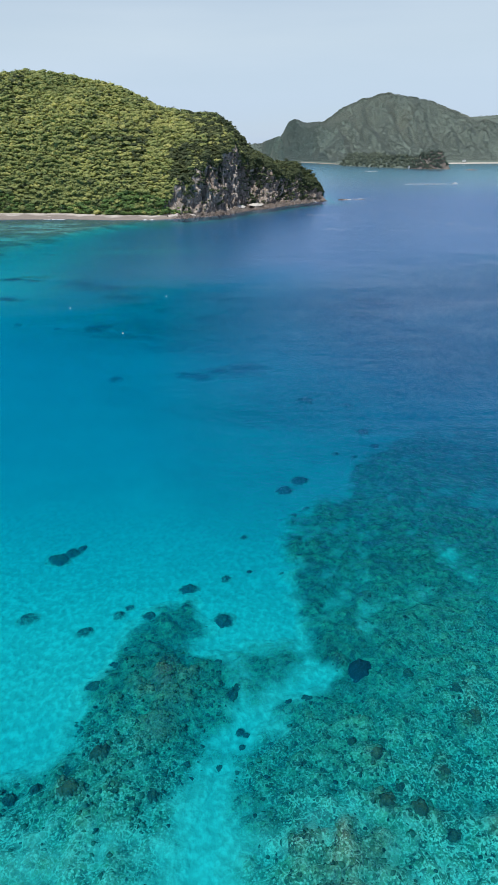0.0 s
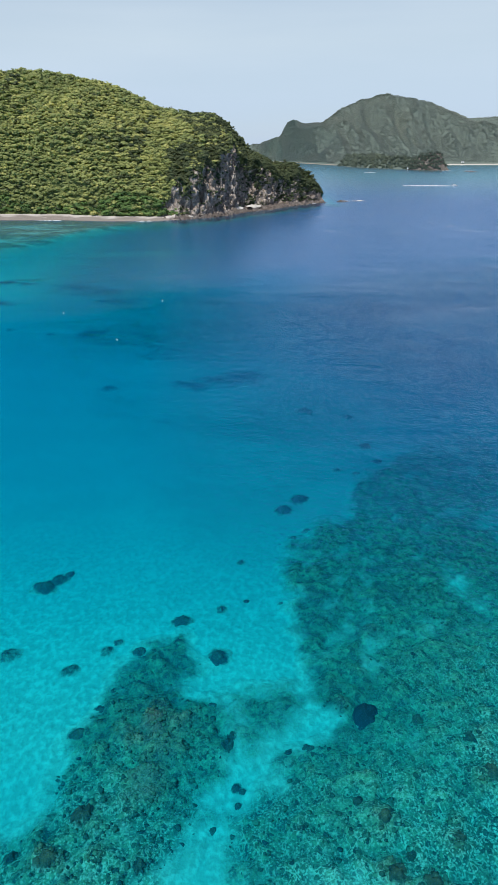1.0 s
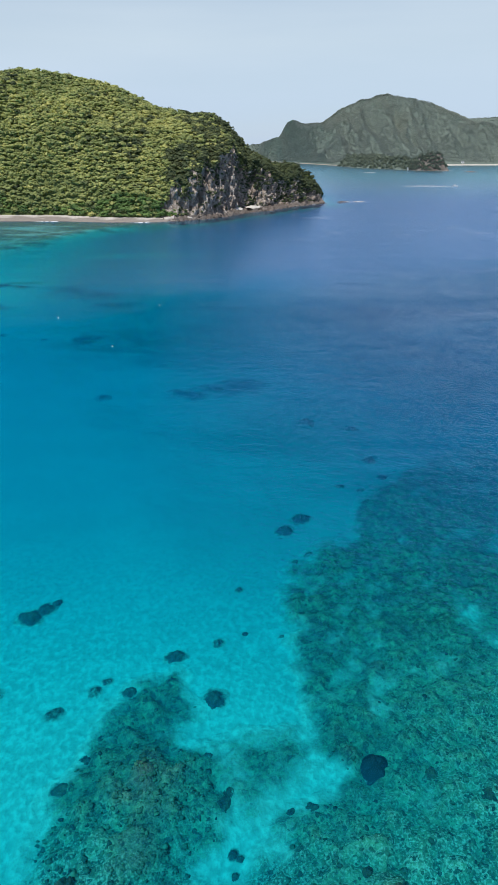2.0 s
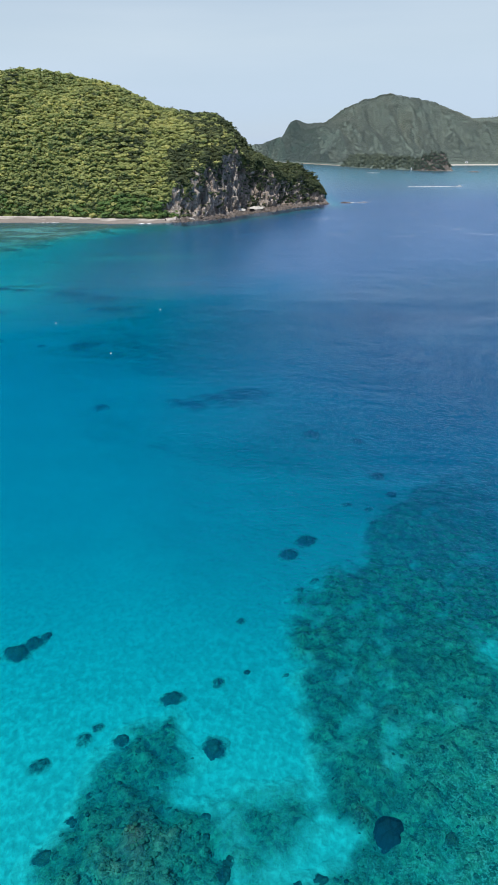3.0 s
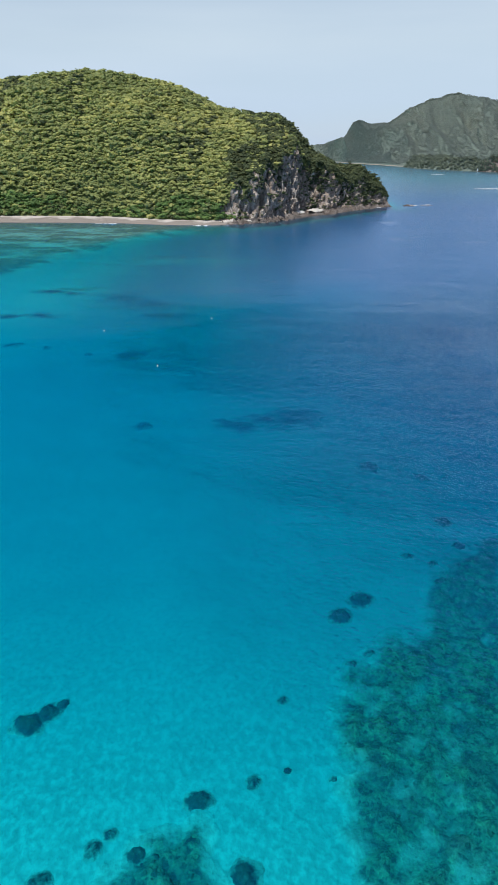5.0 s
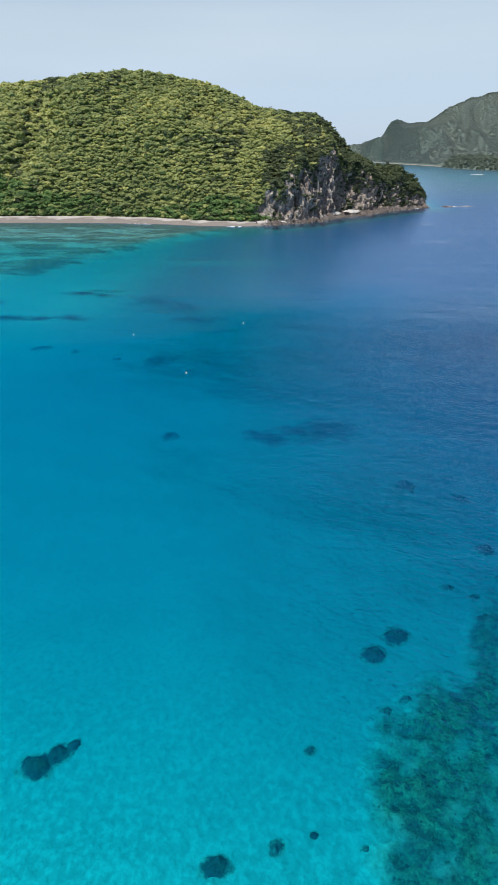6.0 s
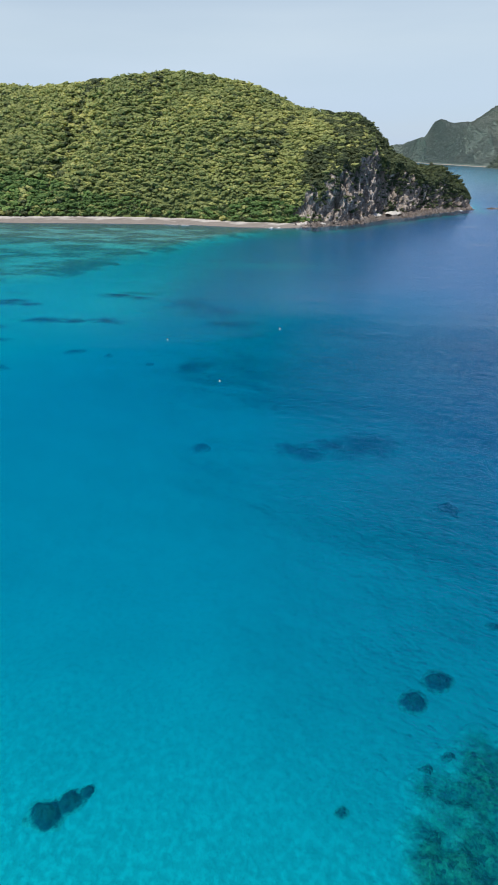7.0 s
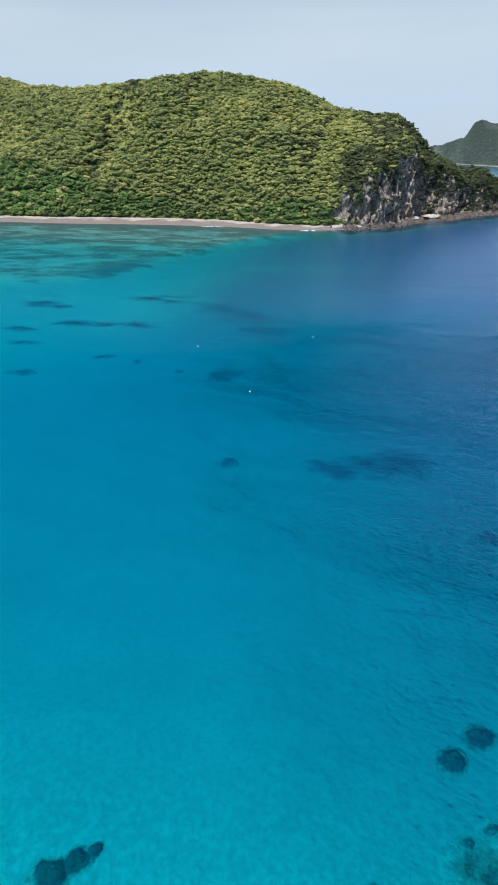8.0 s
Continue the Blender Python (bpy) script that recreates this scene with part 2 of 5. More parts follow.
def mat_sea():
    s = Shade("sea_water")
    chop = s.noise(0.95, 3, 0.62, s.slant((0.75, 1.5, 1), -24))
    ripple = s.noise(2.0, 3, 0.6, s.slant((0.7, 1.3, 1), -16))
    gusts = s.ramp(s.noise(0.011, 4, 0.55, s.at((1, 3.2, 1)), 0.7), 0.36, 0.60, 0.5, 1.1)
    sets = s.ramp(s.noise(0.06, 3, 0.6, s.slant((0.6, 1.4, 1), -20)), 0.35, 0.65, 0.7, 1.1)
    swell = s.noise(0.23, 3, 0.62, s.slant((1.9, 1.0, 1), -12))
    h = s.math("ADD", s.math("MULTIPLY", swell, 1.5), s.math("ADD", s.math("MULTIPLY", chop, 0.85), s.math("MULTIPLY", ripple, 0.32)))
    xyz = s.n.new("ShaderNodeSeparateXYZ")
    s.l.new(s.geo.outputs["Position"], xyz.inputs[0])
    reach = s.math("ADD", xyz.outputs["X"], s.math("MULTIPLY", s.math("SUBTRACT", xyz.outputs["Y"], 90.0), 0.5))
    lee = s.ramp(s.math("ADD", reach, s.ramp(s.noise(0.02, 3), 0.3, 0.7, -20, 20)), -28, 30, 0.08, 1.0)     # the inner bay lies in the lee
    # Ripples are weakened close to the camera to fit its view.
    near_damp = s.ramp(xyz.outputs["Y"], 34, 70, 0.25, 1.0)
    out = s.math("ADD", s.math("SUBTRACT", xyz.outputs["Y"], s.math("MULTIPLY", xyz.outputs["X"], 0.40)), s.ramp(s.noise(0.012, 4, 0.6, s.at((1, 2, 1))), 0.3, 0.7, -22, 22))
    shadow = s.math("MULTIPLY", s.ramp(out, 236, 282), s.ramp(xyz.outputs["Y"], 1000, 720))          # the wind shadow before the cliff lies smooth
    wind = s.math("MULTIPLY", s.math("MULTIPLY", lee, near_damp), s.math("MULTIPLY", s.ramp(shadow, 0, 1, 1.0, 0.3), s.ramp(xyz.outputs["Y"], 650, 1000, 1.0, 0.12)))
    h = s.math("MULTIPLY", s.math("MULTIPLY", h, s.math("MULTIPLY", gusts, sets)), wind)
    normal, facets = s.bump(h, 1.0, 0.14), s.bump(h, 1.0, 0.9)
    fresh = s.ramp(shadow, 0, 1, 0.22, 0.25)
    # Reflection tint painted by place: no red nearby, closer to sky colour farther out.
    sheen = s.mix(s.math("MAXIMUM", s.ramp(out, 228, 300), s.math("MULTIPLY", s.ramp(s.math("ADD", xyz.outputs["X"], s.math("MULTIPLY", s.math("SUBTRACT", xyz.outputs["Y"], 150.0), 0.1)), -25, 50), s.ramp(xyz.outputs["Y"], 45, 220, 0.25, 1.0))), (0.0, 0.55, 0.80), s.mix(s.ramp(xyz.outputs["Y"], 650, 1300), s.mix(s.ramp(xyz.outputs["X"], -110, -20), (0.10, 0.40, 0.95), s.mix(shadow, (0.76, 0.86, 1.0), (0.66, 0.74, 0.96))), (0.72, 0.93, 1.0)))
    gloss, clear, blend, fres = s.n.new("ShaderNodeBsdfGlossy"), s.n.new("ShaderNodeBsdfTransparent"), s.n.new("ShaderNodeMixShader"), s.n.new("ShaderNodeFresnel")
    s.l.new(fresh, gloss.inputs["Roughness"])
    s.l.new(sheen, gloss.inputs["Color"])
    ripple_tint = s.math("MULTIPLY", s.math("SUBTRACT", s.math("ADD", s.math("MULTIPLY", chop, 0.7), s.math("MULTIPLY", ripple, 0.3)), 0.5), s.math("MULTIPLY", wind, sets))
    s.l.new(s.mix(s.ramp(ripple_tint, -0.10, -0.045), (0.54, 0.65, 0.72), (1.0, 1.0, 1.0)), clear.inputs["Color"])          # ripple light painted into the clear tint: darker troughs, bright crests
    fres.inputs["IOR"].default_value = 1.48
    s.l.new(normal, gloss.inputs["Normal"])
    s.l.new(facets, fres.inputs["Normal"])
    s.l.new(s.math("MINIMUM", fres.outputs[0], s.math("MULTIPLY", s.ramp(xyz.outputs["Y"], 40, 160, 0.25, 1.0), s.math("MAXIMUM", shadow, s.ramp(lee, 0.14, 0.75, 0.24, 1.0)))), blend.inputs[0])      # reflection held down near the camera and in the calm bay
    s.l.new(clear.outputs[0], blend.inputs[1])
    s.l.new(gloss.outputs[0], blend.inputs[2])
    curl = s.noise(0.020, 5, 0.6, s.at((1, 1.6, 1)), 2.2)                  # thin films of old foam drifting off the point
    drift = s.math("MULTIPLY", s.ramp(curl, 0.58, 0.74, 0.0, 0.22), s.math("MULTIPLY", s.ramp(xyz.outputs["X"], 10, 60), s.math("MULTIPLY", s.ramp(xyz.outputs["Y"], 370, 440), s.ramp(xyz.outputs["Y"], 760, 600))))
    film, topped = s.n.new("ShaderNodeBsdfDiffuse"), s.n.new("ShaderNodeMixShader")
    film.inputs["Color"].default_value = (0.72, 0.76, 0.80, 1)
    s.l.new(drift, topped.inputs[0])
    s.l.new(blend.outputs[0], topped.inputs[1])
    s.l.new(film.outputs[0], topped.inputs[2])
    s.l.new(topped.outputs[0], s.out.inputs["Surface"])
    return s.mat


def mat_leaves(name, dark, mid, light, accent=None, uneven=0.42):
    s = Shade(name)
    tone = s.attr("tone")
    c = s.mix(s.ramp(tone, 0.0, 0.55), dark, mid)
    c = s.mix(s.ramp(tone, 0.55, 1.0), c, light)
    c = s.mix(s.ramp(s.geo.outputs["Random Per Island"], 0, 1, 0.0, uneven), c, tuple(0.65 * k for k in mid))
    if accent:
        c = s.mix(s.ramp(s.noise(0.03, 3), 0.5, 0.7, 0, 0.5), c, accent)
    s.done(c, 0.6, s.bump(s.noise(2.2, 4), 0.6, 0.3), 0.25)
    glow, both = s.n.new("ShaderNodeBsdfTranslucent"), s.n.new("ShaderNodeMixShader")     # thin leaves let light through
    s.l.new(c, glow.inputs["Color"])
    both.inputs[0].default_value = 0.38
    s.l.new(s.out.inputs["Surface"].links[0].from_socket, both.inputs[1])
    s.l.new(glow.outputs[0], both.inputs[2])
    s.l.new(both.outputs[0], s.out.inputs["Surface"])
    return s.mat


def mat_rock(name, pale, dark, rust):
    """Jointed rock: upright streaks, blocks of differing tone, black cracks between them."""
    s = Shade(name)
    streak = s.noise(0.50, 7, 0.70, s.at((1, 1, 0.75)), 1.2)
    warp = s.mix(0.35, s.at((1, 1, 0.7)), s.mix(1.0, s.at((1, 1, 0.7)), s.noise(0.3, 4), "ADD"))
    block, crack = s.cells(0.33, "F1", warp, "Color"), s.cells(0.33, "DISTANCE_TO_EDGE", warp)
    pick = s.n.new("ShaderNodeSeparateColor")
    s.l.new(block, pick.inputs[0])
    c = s.mix(s.ramp(s.math("ADD", streak, s.math("MULTIPLY", pick.outputs[0], 0.22)), 0.40, 0.80), dark, pale)
    c = s.mix(s.ramp(s.noise(0.09, 4), 0.44, 0.66, 0, 0.75), c, rust)
    c = s.mix(s.ramp(crack, 0.10, 0.0, 0.0, 0.5), c, tuple(0.3 * k for k in dark))
    c = s.mix(s.ramp(s.noise(1.1, 5, 0.68), 0.54, 0.70, 0, 0.5), c, tuple(0.45 * k for k in dark))
    rise = s.math("ADD", s.math("ADD", streak, s.math("MULTIPLY", s.ramp(crack, 0.0, 0.3), 0.5)), s.math("MULTIPLY", s.noise(1.2, 5), 0.6))
    return s.done(s.sunk(c), 0.92, s.bump(rise, 1.0, 0.9), 0.15)


def mat_ground(name, a, b, grain=0.8, depth=0.2, sunk=False):
    s = Shade(name)
    c = s.mix(s.noise(0.08, 4), a, b)
    c = s.mix(s.ramp(s.noise(grain, 5, 0.65), 0.45, 0.7, 0, 0.6), c, tuple(0.5 * k for k in a))
    return s.done(s.sunk(c) if sunk else c, 0.95, s.bump(s.noise(grain * 1.5, 5), 0.7, depth), 0.12)


def mat_shingle():
    """Dark wet stones low down, a pale dry bank above the tide line."""
    s = Shade("shingle")
    xyz = s.n.new("ShaderNodeSeparateXYZ")
    s.l.new(s.geo.outputs["Position"], xyz.inputs[0])
    c = s.mix(s.noise(0.25, 5, 0.65, s.at((0.4, 1.5, 1))), (0.20, 0.175, 0.155), (0.36, 0.32, 0.285))
    dry = s.math("ADD", xyz.outputs["Z"], s.ramp(s.noise(0.07, 4), 0.3, 0.7, -0.6, 0.6))
    c = s.mix(s.ramp(dry, 1.2, 1.75), c, s.mix(s.noise(0.3, 4), (0.46, 0.42, 0.385), (0.62, 0.575, 0.53)))
    c = s.mix(s.ramp(s.noise(1.1, 5, 0.7), 0.5, 0.68, 0, 0.6), c, (0.08, 0.07, 0.055))
    return s.done(s.sunk(c), 0.95, s.bump(s.noise(1.3, 5), 0.8, 0.4), 0.12)


def mat_plain(name, colour, rough=0.5, spec=0.4):
    s = Shade(name)
    c = s.mix(s.ramp(s.noise(3.0, 4), 0.3, 0.75), colour, tuple(0.78 * k for k in colour))
    return s.done(c, rough, None, spec)


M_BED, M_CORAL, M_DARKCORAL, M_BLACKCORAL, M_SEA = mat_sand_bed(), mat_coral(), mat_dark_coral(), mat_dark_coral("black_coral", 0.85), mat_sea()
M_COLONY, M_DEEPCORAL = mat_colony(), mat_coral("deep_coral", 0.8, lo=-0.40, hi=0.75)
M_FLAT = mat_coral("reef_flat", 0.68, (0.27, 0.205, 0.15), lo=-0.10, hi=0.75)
M_LEAF = mat_leaves("broadleaf_canopy", (0.215, 0.270, 0.110), (0.390, 0.430, 0.155), (0.67, 0.65, 0.24), None, 0.34)
M_PINE = mat_leaves("dark_canopy", (0.070, 0.095, 0.050), (0.120, 0.150, 0.070), (0.22, 0.25, 0.10))
M_SHRUB = mat_leaves("shore_shrub", (0.085, 0.150, 0.050), (0.155, 0.255, 0.080), (0.27, 0.40, 0.12), None, 0.22)
# Far leaves are greyed and blued to paint in the distance haze.
M_FAR = mat_leaves("far_canopy_hazed", (0.150, 0.190, 0.178), (0.195, 0.235, 0.212), (0.270, 0.305, 0.255), None, 0.06)
M_POINT = mat_leaves("point_canopy", (0.075, 0.105, 0.085), (0.130, 0.165, 0.125), (0.21, 0.245, 0.17), None, 0.15)
M_BARK = mat_ground("bark", (0.12, 0.095, 0.07), (0.19, 0.16, 0.12), 3.0, 0.05)
M_SOIL = mat_ground("undergrowth", (0.10, 0.125, 0.045), (0.16, 0.185, 0.065), 0.5, 1.2)
# The same haze is mixed into the far ground colour.
M_FARSOIL = mat_ground("far_undergrowth_hazed", (0.125, 0.160, 0.140), (0.150, 0.185, 0.155), 0.06, 3.0)
M_CLIFF = mat_rock("cliff_rock", (0.56, 0.50, 0.445), (0.25, 0.212, 0.185), (0.30, 0.235, 0.19))
M_SHORE = mat_rock("shore_rock", (0.30, 0.265, 0.24), (0.085, 0.074, 0.066), (0.16, 0.12, 0.10))
M_SHINGLE = mat_shingle()
M_TANSAND = mat_ground("tan_sand", (0.30, 0.26, 0.22), (0.40, 0.355, 0.30), 0.5, 0.1)
M_WHITESAND = mat_ground("white_sand", (0.54, 0.505, 0.46), (0.66, 0.62, 0.56), 0.5, 0.1)
M_FOAM = mat_plain("sea_foam", (0.82, 0.85, 0.87), 0.8, 0.2)
M_WHITE = mat_plain("white_gelcoat", (0.80, 0.80, 0.79), 0.3, 0.5)
M_GREYPAINT = mat_plain("grey_paint", (0.33, 0.34, 0.36), 0.5)
M_GLASS = mat_plain("dark_window", (0.03, 0.035, 0.04), 0.1, 0.6)
M_ORANGE = mat_plain("orange_plastic", (0.62, 0.20, 0.06), 0.45)


# ---- small tools ----
def ease(x, lo, hi):
    k = np.clip((np.asarray(x, float) - lo) / (hi - lo), 0, 1)
    return k * k * (3 - 2 * k)


def fbm(x, y, z=0.0, octaves=4):
    """Smooth noise, about -1 to 1, for arrays."""
    x, y, z = np.broadcast_arrays(np.asarray(x, float), np.asarray(y, float), np.asarray(z, float))
    flat = [noise.fractal((a, b, c), 1.0, 2.0, octaves) for a, b, c in zip(x.ravel(), y.ravel(), z.ravel())]
    return np.array(flat).reshape(x.shape)


def mesh_of(name, co, faces, materials, slots=None, smooth=True):
    me = bpy.data.meshes.new(name)
    me.from_pydata(np.asarray(co, float).tolist() if not isinstance(co, list) else co, [], faces if isinstance(faces, list) else faces.tolist())
    for m in materials:
        me.materials.append(m)
    if slots is not None:
        me.polygons.foreach_set("material_index", np.asarray(slots, np.int32))
    me.polygons.foreach_set("use_smooth", np.full(len(me.polygons), smooth))
    me.update()
    return me


def grid_faces(nu, nv):
    i, j = np.meshgrid(np.arange(nu - 1), np.arange(nv - 1), indexing="ij")
    a = (i * nv + j).ravel()
    return np.stack([a, a + nv, a + nv + 1, a + 1], 1)


def trimmed(co, faces):
    """Keep only the points that the faces use."""
    used, back_to = np.unique(faces.ravel(), return_inverse=True)
    return co[used], back_to.reshape(faces.shape)


def part(name, bm, material, parent, label=""):
    me = bpy.data.meshes.new(name)
    bm.to_mesh(me)
    bm.free()
    me.materials.append(material)
    ob = new(name, me)
    ob.parent = parent
    return tagged(ob, label)


def box(bm, lo, hi, bevel=0.0):
    made = bmesh.ops.create_cube(bm, size=1.0, matrix=Matrix.LocRotScale([(a + b) / 2 for a, b in zip(lo, hi)], None, [b - a for a, b in zip(lo, hi)]))
    if bevel:
        bmesh.ops.bevel(bm, geom=list({e for v in made["verts"] for e in v.link_edges}), offset=bevel, segments=2, affect="EDGES")
    return bm


def lump(seed, levels=2, rough=0.35, flat=0.7, fine=0.12):
    """A worn uneven stone or coral body of radius 1, sitting on z = 0."""
    bm = bmesh.new()
    bmesh.ops.create_icosphere(bm, subdivisions=levels, radius=1.0)
    off = Vector((seed * 7.3, seed * 3.1, seed * 1.7))
    for v in bm.verts:
        d = v.co.normalized()
        r = 1 + rough * noise.noise(d * 1.4 + off) + fine * noise.noise(d * 4.5 + off)
        v.co = d * r
        v.co.z = max(v.co.z, -0.45) * flat
    return bm


def inside_of(poly, x, y):
    """Distance to the outline of a plan shape, positive inside."""
    x, y = np.asarray(x, float), np.asarray(y, float)
    best, odd = np.full(x.shape, 1e9), np.zeros(x.shape, bool)
    for (ax, ay), (bx, by) in zip(poly, poly[1:] + poly[:1]):
        t = np.clip(((x - ax) * (bx - ax) + (y - ay) * (by - ay)) / ((bx - ax) ** 2 + (by - ay) ** 2), 0, 1)
        best = np.minimum(best, np.hypot(x - ax - t * (bx - ax), y - ay - t * (by - ay)))
        odd ^= ((ay > y) != (by > y)) & (x < (bx - ax) * (y - ay) / (by - ay + 1e-12) + ax)
    return np.where(odd, best, -best)


# ---- the coast in plan: shoreline points and the crest behind each ----
COAST = np.array([(-620, 540), (-520, 520), (-420, 505), (-321, 499), (-272, 499), (-228, 505), (-184, 509), (-140, 510), (-102, 502), (-69, 506),
                  (-50, 517), (-34, 528), (-15, 552), (2, 583), (20, 603), (45, 646), (66, 676), (74, 686), (79, 692)], float)
CREST = np.array([(-640, 760, 150), (-540, 720, 138), (-450, 690, 120), (-385, 665, 105), (-335, 660, 101), (-292, 660, 104), (-247, 660, 107), (-205, 660, 112.5), (-164, 660, 109), (-118, 660, 99),
                  (-84, 660, 83), (-52, 665, 77.5), (-33, 668, 78), (-19, 674, 69), (0, 685, 48), (22, 690, 36), (46, 697, 35), (62, 700, 27), (74, 702, 12)], float)
SHELF = np.array([30, 30, 30, 32, 36, 38, 36, 34, 24, 14, 9, 8, 11, 24, 22, 9, 6, 4, 3], float)          # beach or rock shelf
BLUFF = np.array([0, 0, 0, 0, 0, 0, 0, 0, 0, 0, 26, 35, 50, 44, 31, 24, 20, 19, 10], float)   # height of bare cliff
KNOTS = np.arange(len(COAST), dtype=float)


def along(table, s):
    s = np.asarray(s, float)
    if table.ndim == 1:
        return np.interp(s, KNOTS, table)
    return np.stack([np.interp(s, KNOTS, table[:, k]) for k in range(table.shape[1])], -1)


def bluff_at(s):
    """Height of the bare cliff, uneven along the coast."""
    s = np.asarray(s, float)
    return along(BLUFF, s) * np.clip(0.96 + 0.10 * np.sin(s * 4.1 + 0.6) + 0.07 * np.sin(s * 9.7), 0.5, 1.2)


def headland(s, u):
    """Ground of the headland: s along the coast, u from the shore (0) to the crest (1) and down behind it (2)."""
    s, u = np.broadcast_arrays(np.asarray(s, float), np.asarray(u, float))
    c, r = along(COAST, s), along(CREST, s)
    shelf, bluff = along(SHELF, s), bluff_at(s)
    run = np.hypot(r[..., 0] - c[..., 0], r[..., 1] - c[..., 1])
    front = np.clip(u, 0, 1.0)
    d = front * run
    low = 2.6 * np.clip(d / np.maximum(shelf, 1), 0, 1) ** 0.8 - 0.5
    low = np.minimum(low, r[..., 2])
    wall = np.maximum(np.minimum(bluff, r[..., 2]) - low, 0) * ease(d, shelf, shelf + 3 + 0.30 * bluff)
    rise = np.clip((d - shelf - 0.2 * bluff) / np.maximum(run - shelf - 0.2 * bluff, 1), 0, 1)
    soft = 1 - (1 - rise) ** 1.35
    z = low + wall + (r[..., 2] - low - wall) * soft
    z = z + 95 * np.minimum(u, 0)
    behind = np.clip(u - 1, 0, 1)
    z = z - behind ** 1.3 * (r[..., 2] + 3)
    x = c[..., 0] + (r[..., 0] - c[..., 0]) * front + behind * 25
    y = c[..., 1] + (r[..., 1] - c[..., 1]) * np.minimum(u, 1.0) + behind * 170
    return np.stack([x, y, z], -1)


# ---- the sea bed ----
REEF_FLAT = [(-900, 270), (-400, 282), (-179, 290), (-152, 304), (-138, 350), (-125, 382), (-114, 419), (-96, 464), (-70, 506), (-70, 640), (-900, 640)]


def depth_at(x, y):
    """Metres of water that tint the bare bed, tuned for colour apart from bed_z."""
    x, y = np.asarray(x, float), np.asarray(y, float)
    d = 2.5 + 1.1 * ease(y, 27, 46) + 4.0 * ease(y, 46, 112) + 1.4 * ease(y, 92, 190)
    d = d - 2.9 * ease(-x, 60, 130) * ease(y, 130, 215)
    d = d + 6.5 * ease(x + 0.12 * (y - 150), -32, 55) * ease(y, 95, 190)
    d = d + 3.4 * ease(x, 8, 50) * ease(y, 66, 122)
    d = d + (5.0 - d) * 0.85 * ease(y, 800, 1500) * ease(x, 60, 220)
    shoal = ease(y, 195, 275) * ease(-x - 0.10 * (y - 230), 50, 105)
    d = d * (1 - shoal) + 4.2 * shoal
    flat = ease(inside_of(REEF_FLAT, x, y), -10, 16)
    d = d * (1 - flat) + (1.6 - 1.0 * ease(y, 360, 450)) * flat
    d = d - 3.0 * np.exp(-((y - 378 - 0.12 * x) / 9) ** 2) * ease(-x, 10, 40) * ease(x, -100, -70)
    edge = np.interp(x, COAST[:, 0], COAST[:, 1]) - y
    shore = np.maximum(ease(edge, -8, 40 - 8 * ease(x, -75, -40)), ease(x, 70, 140))
    return np.maximum(d * shore + 0.45 * (1 - shore) - 0.35, 0.1) + 0.25


def bed_z(x, y):
    """Height of the bed, flattened to the apparent depth seen from the camera's path."""
    rough = 0.12 * np.sin(0.31 * x + 1.1 * np.sin(0.13 * y)) + 0.10 * np.sin(0.43 * y + 1.7 * np.sin(0.11 * x))
    d = depth_at(x, y)
    return -4.2 * (1 - np.exp(-d / 1.9)) + rough * ease(d, 0.5, 3)


def soak(me, x, y, z, lift=0.0):
    """Note per point of a bed mesh the water that tints it, less a hand-tuned lift."""
    water = np.maximum(depth_at(x, y) - 1.6 * (np.asarray(z, float) - bed_z(x, y)) - lift, 0.05)
    me.attributes.new("water", "FLOAT", "POINT").data.foreach_set("value", water.ravel())


RIGHT_REEF = [(82, 150), (48, 127), (33, 117.5), (25, 109.5), (19.5, 101.5), (17.8, 99), (16, 90.5), (12.7, 89.8), (9.9, 86.7), (6.7, 84.9), (6.0, 81), (5.3, 78), (5.4, 73), (7.0, 71), (5.4, 68.3), (6.2, 65.6),
              (6.8, 62), (6.9, 58), (6.6, 54.8), (5.0, 53.2), (7.0, 52.6), (9.5, 51.6), (8.5, 49), (3.2, 46.2), (3.4, 44.6), (1.2, 43.3), (-1.1, 40.2), (-1.8, 36.8), (-1.2, 33), (-2.2, 24), (4, 12), (16, 6), (34, 4), (54, 9), (82, 6)]
LEFT_REEF = [(-7.9, 63.6), (-9.8, 62.6), (-12.3, 61.7), (-13.7, 57.5), (-14.5, 54.7), (-15.1, 52.2), (-17.0, 49.4), (-17.1, 47.5), (-17.9, 44.7), (-17.2, 41.5), (-18.6, 40.0), (-20.2, 38.5), (-23.5, 37.6), (-28, 34), (-29, 26), (-24, 17), (-12, 14),
             (-6.5, 24), (-6.6, 32.9), (-6.0, 36.3), (-5.2, 39), (-4.1, 41.4), (-4.7, 43.3), (-2.6, 44.6), (-1.5, 47.4), (-0.6, 50.3), (-2.4, 52.3), (-4.2, 54.0), (-6.4, 54.6), (-6.9, 56.8), (-4.6, 59.2), (-6.0, 60.3), (-7.2, 60.8)]
NECK_REEF = [(-5.5, 54.0), (-1.0, 55.2), (3.0, 55.4), (8.5, 56.4), (9.6, 52.6), (5.0, 51.4), (1.6, 49.6), (-0.5, 47.6), (-5.0, 48.0)]
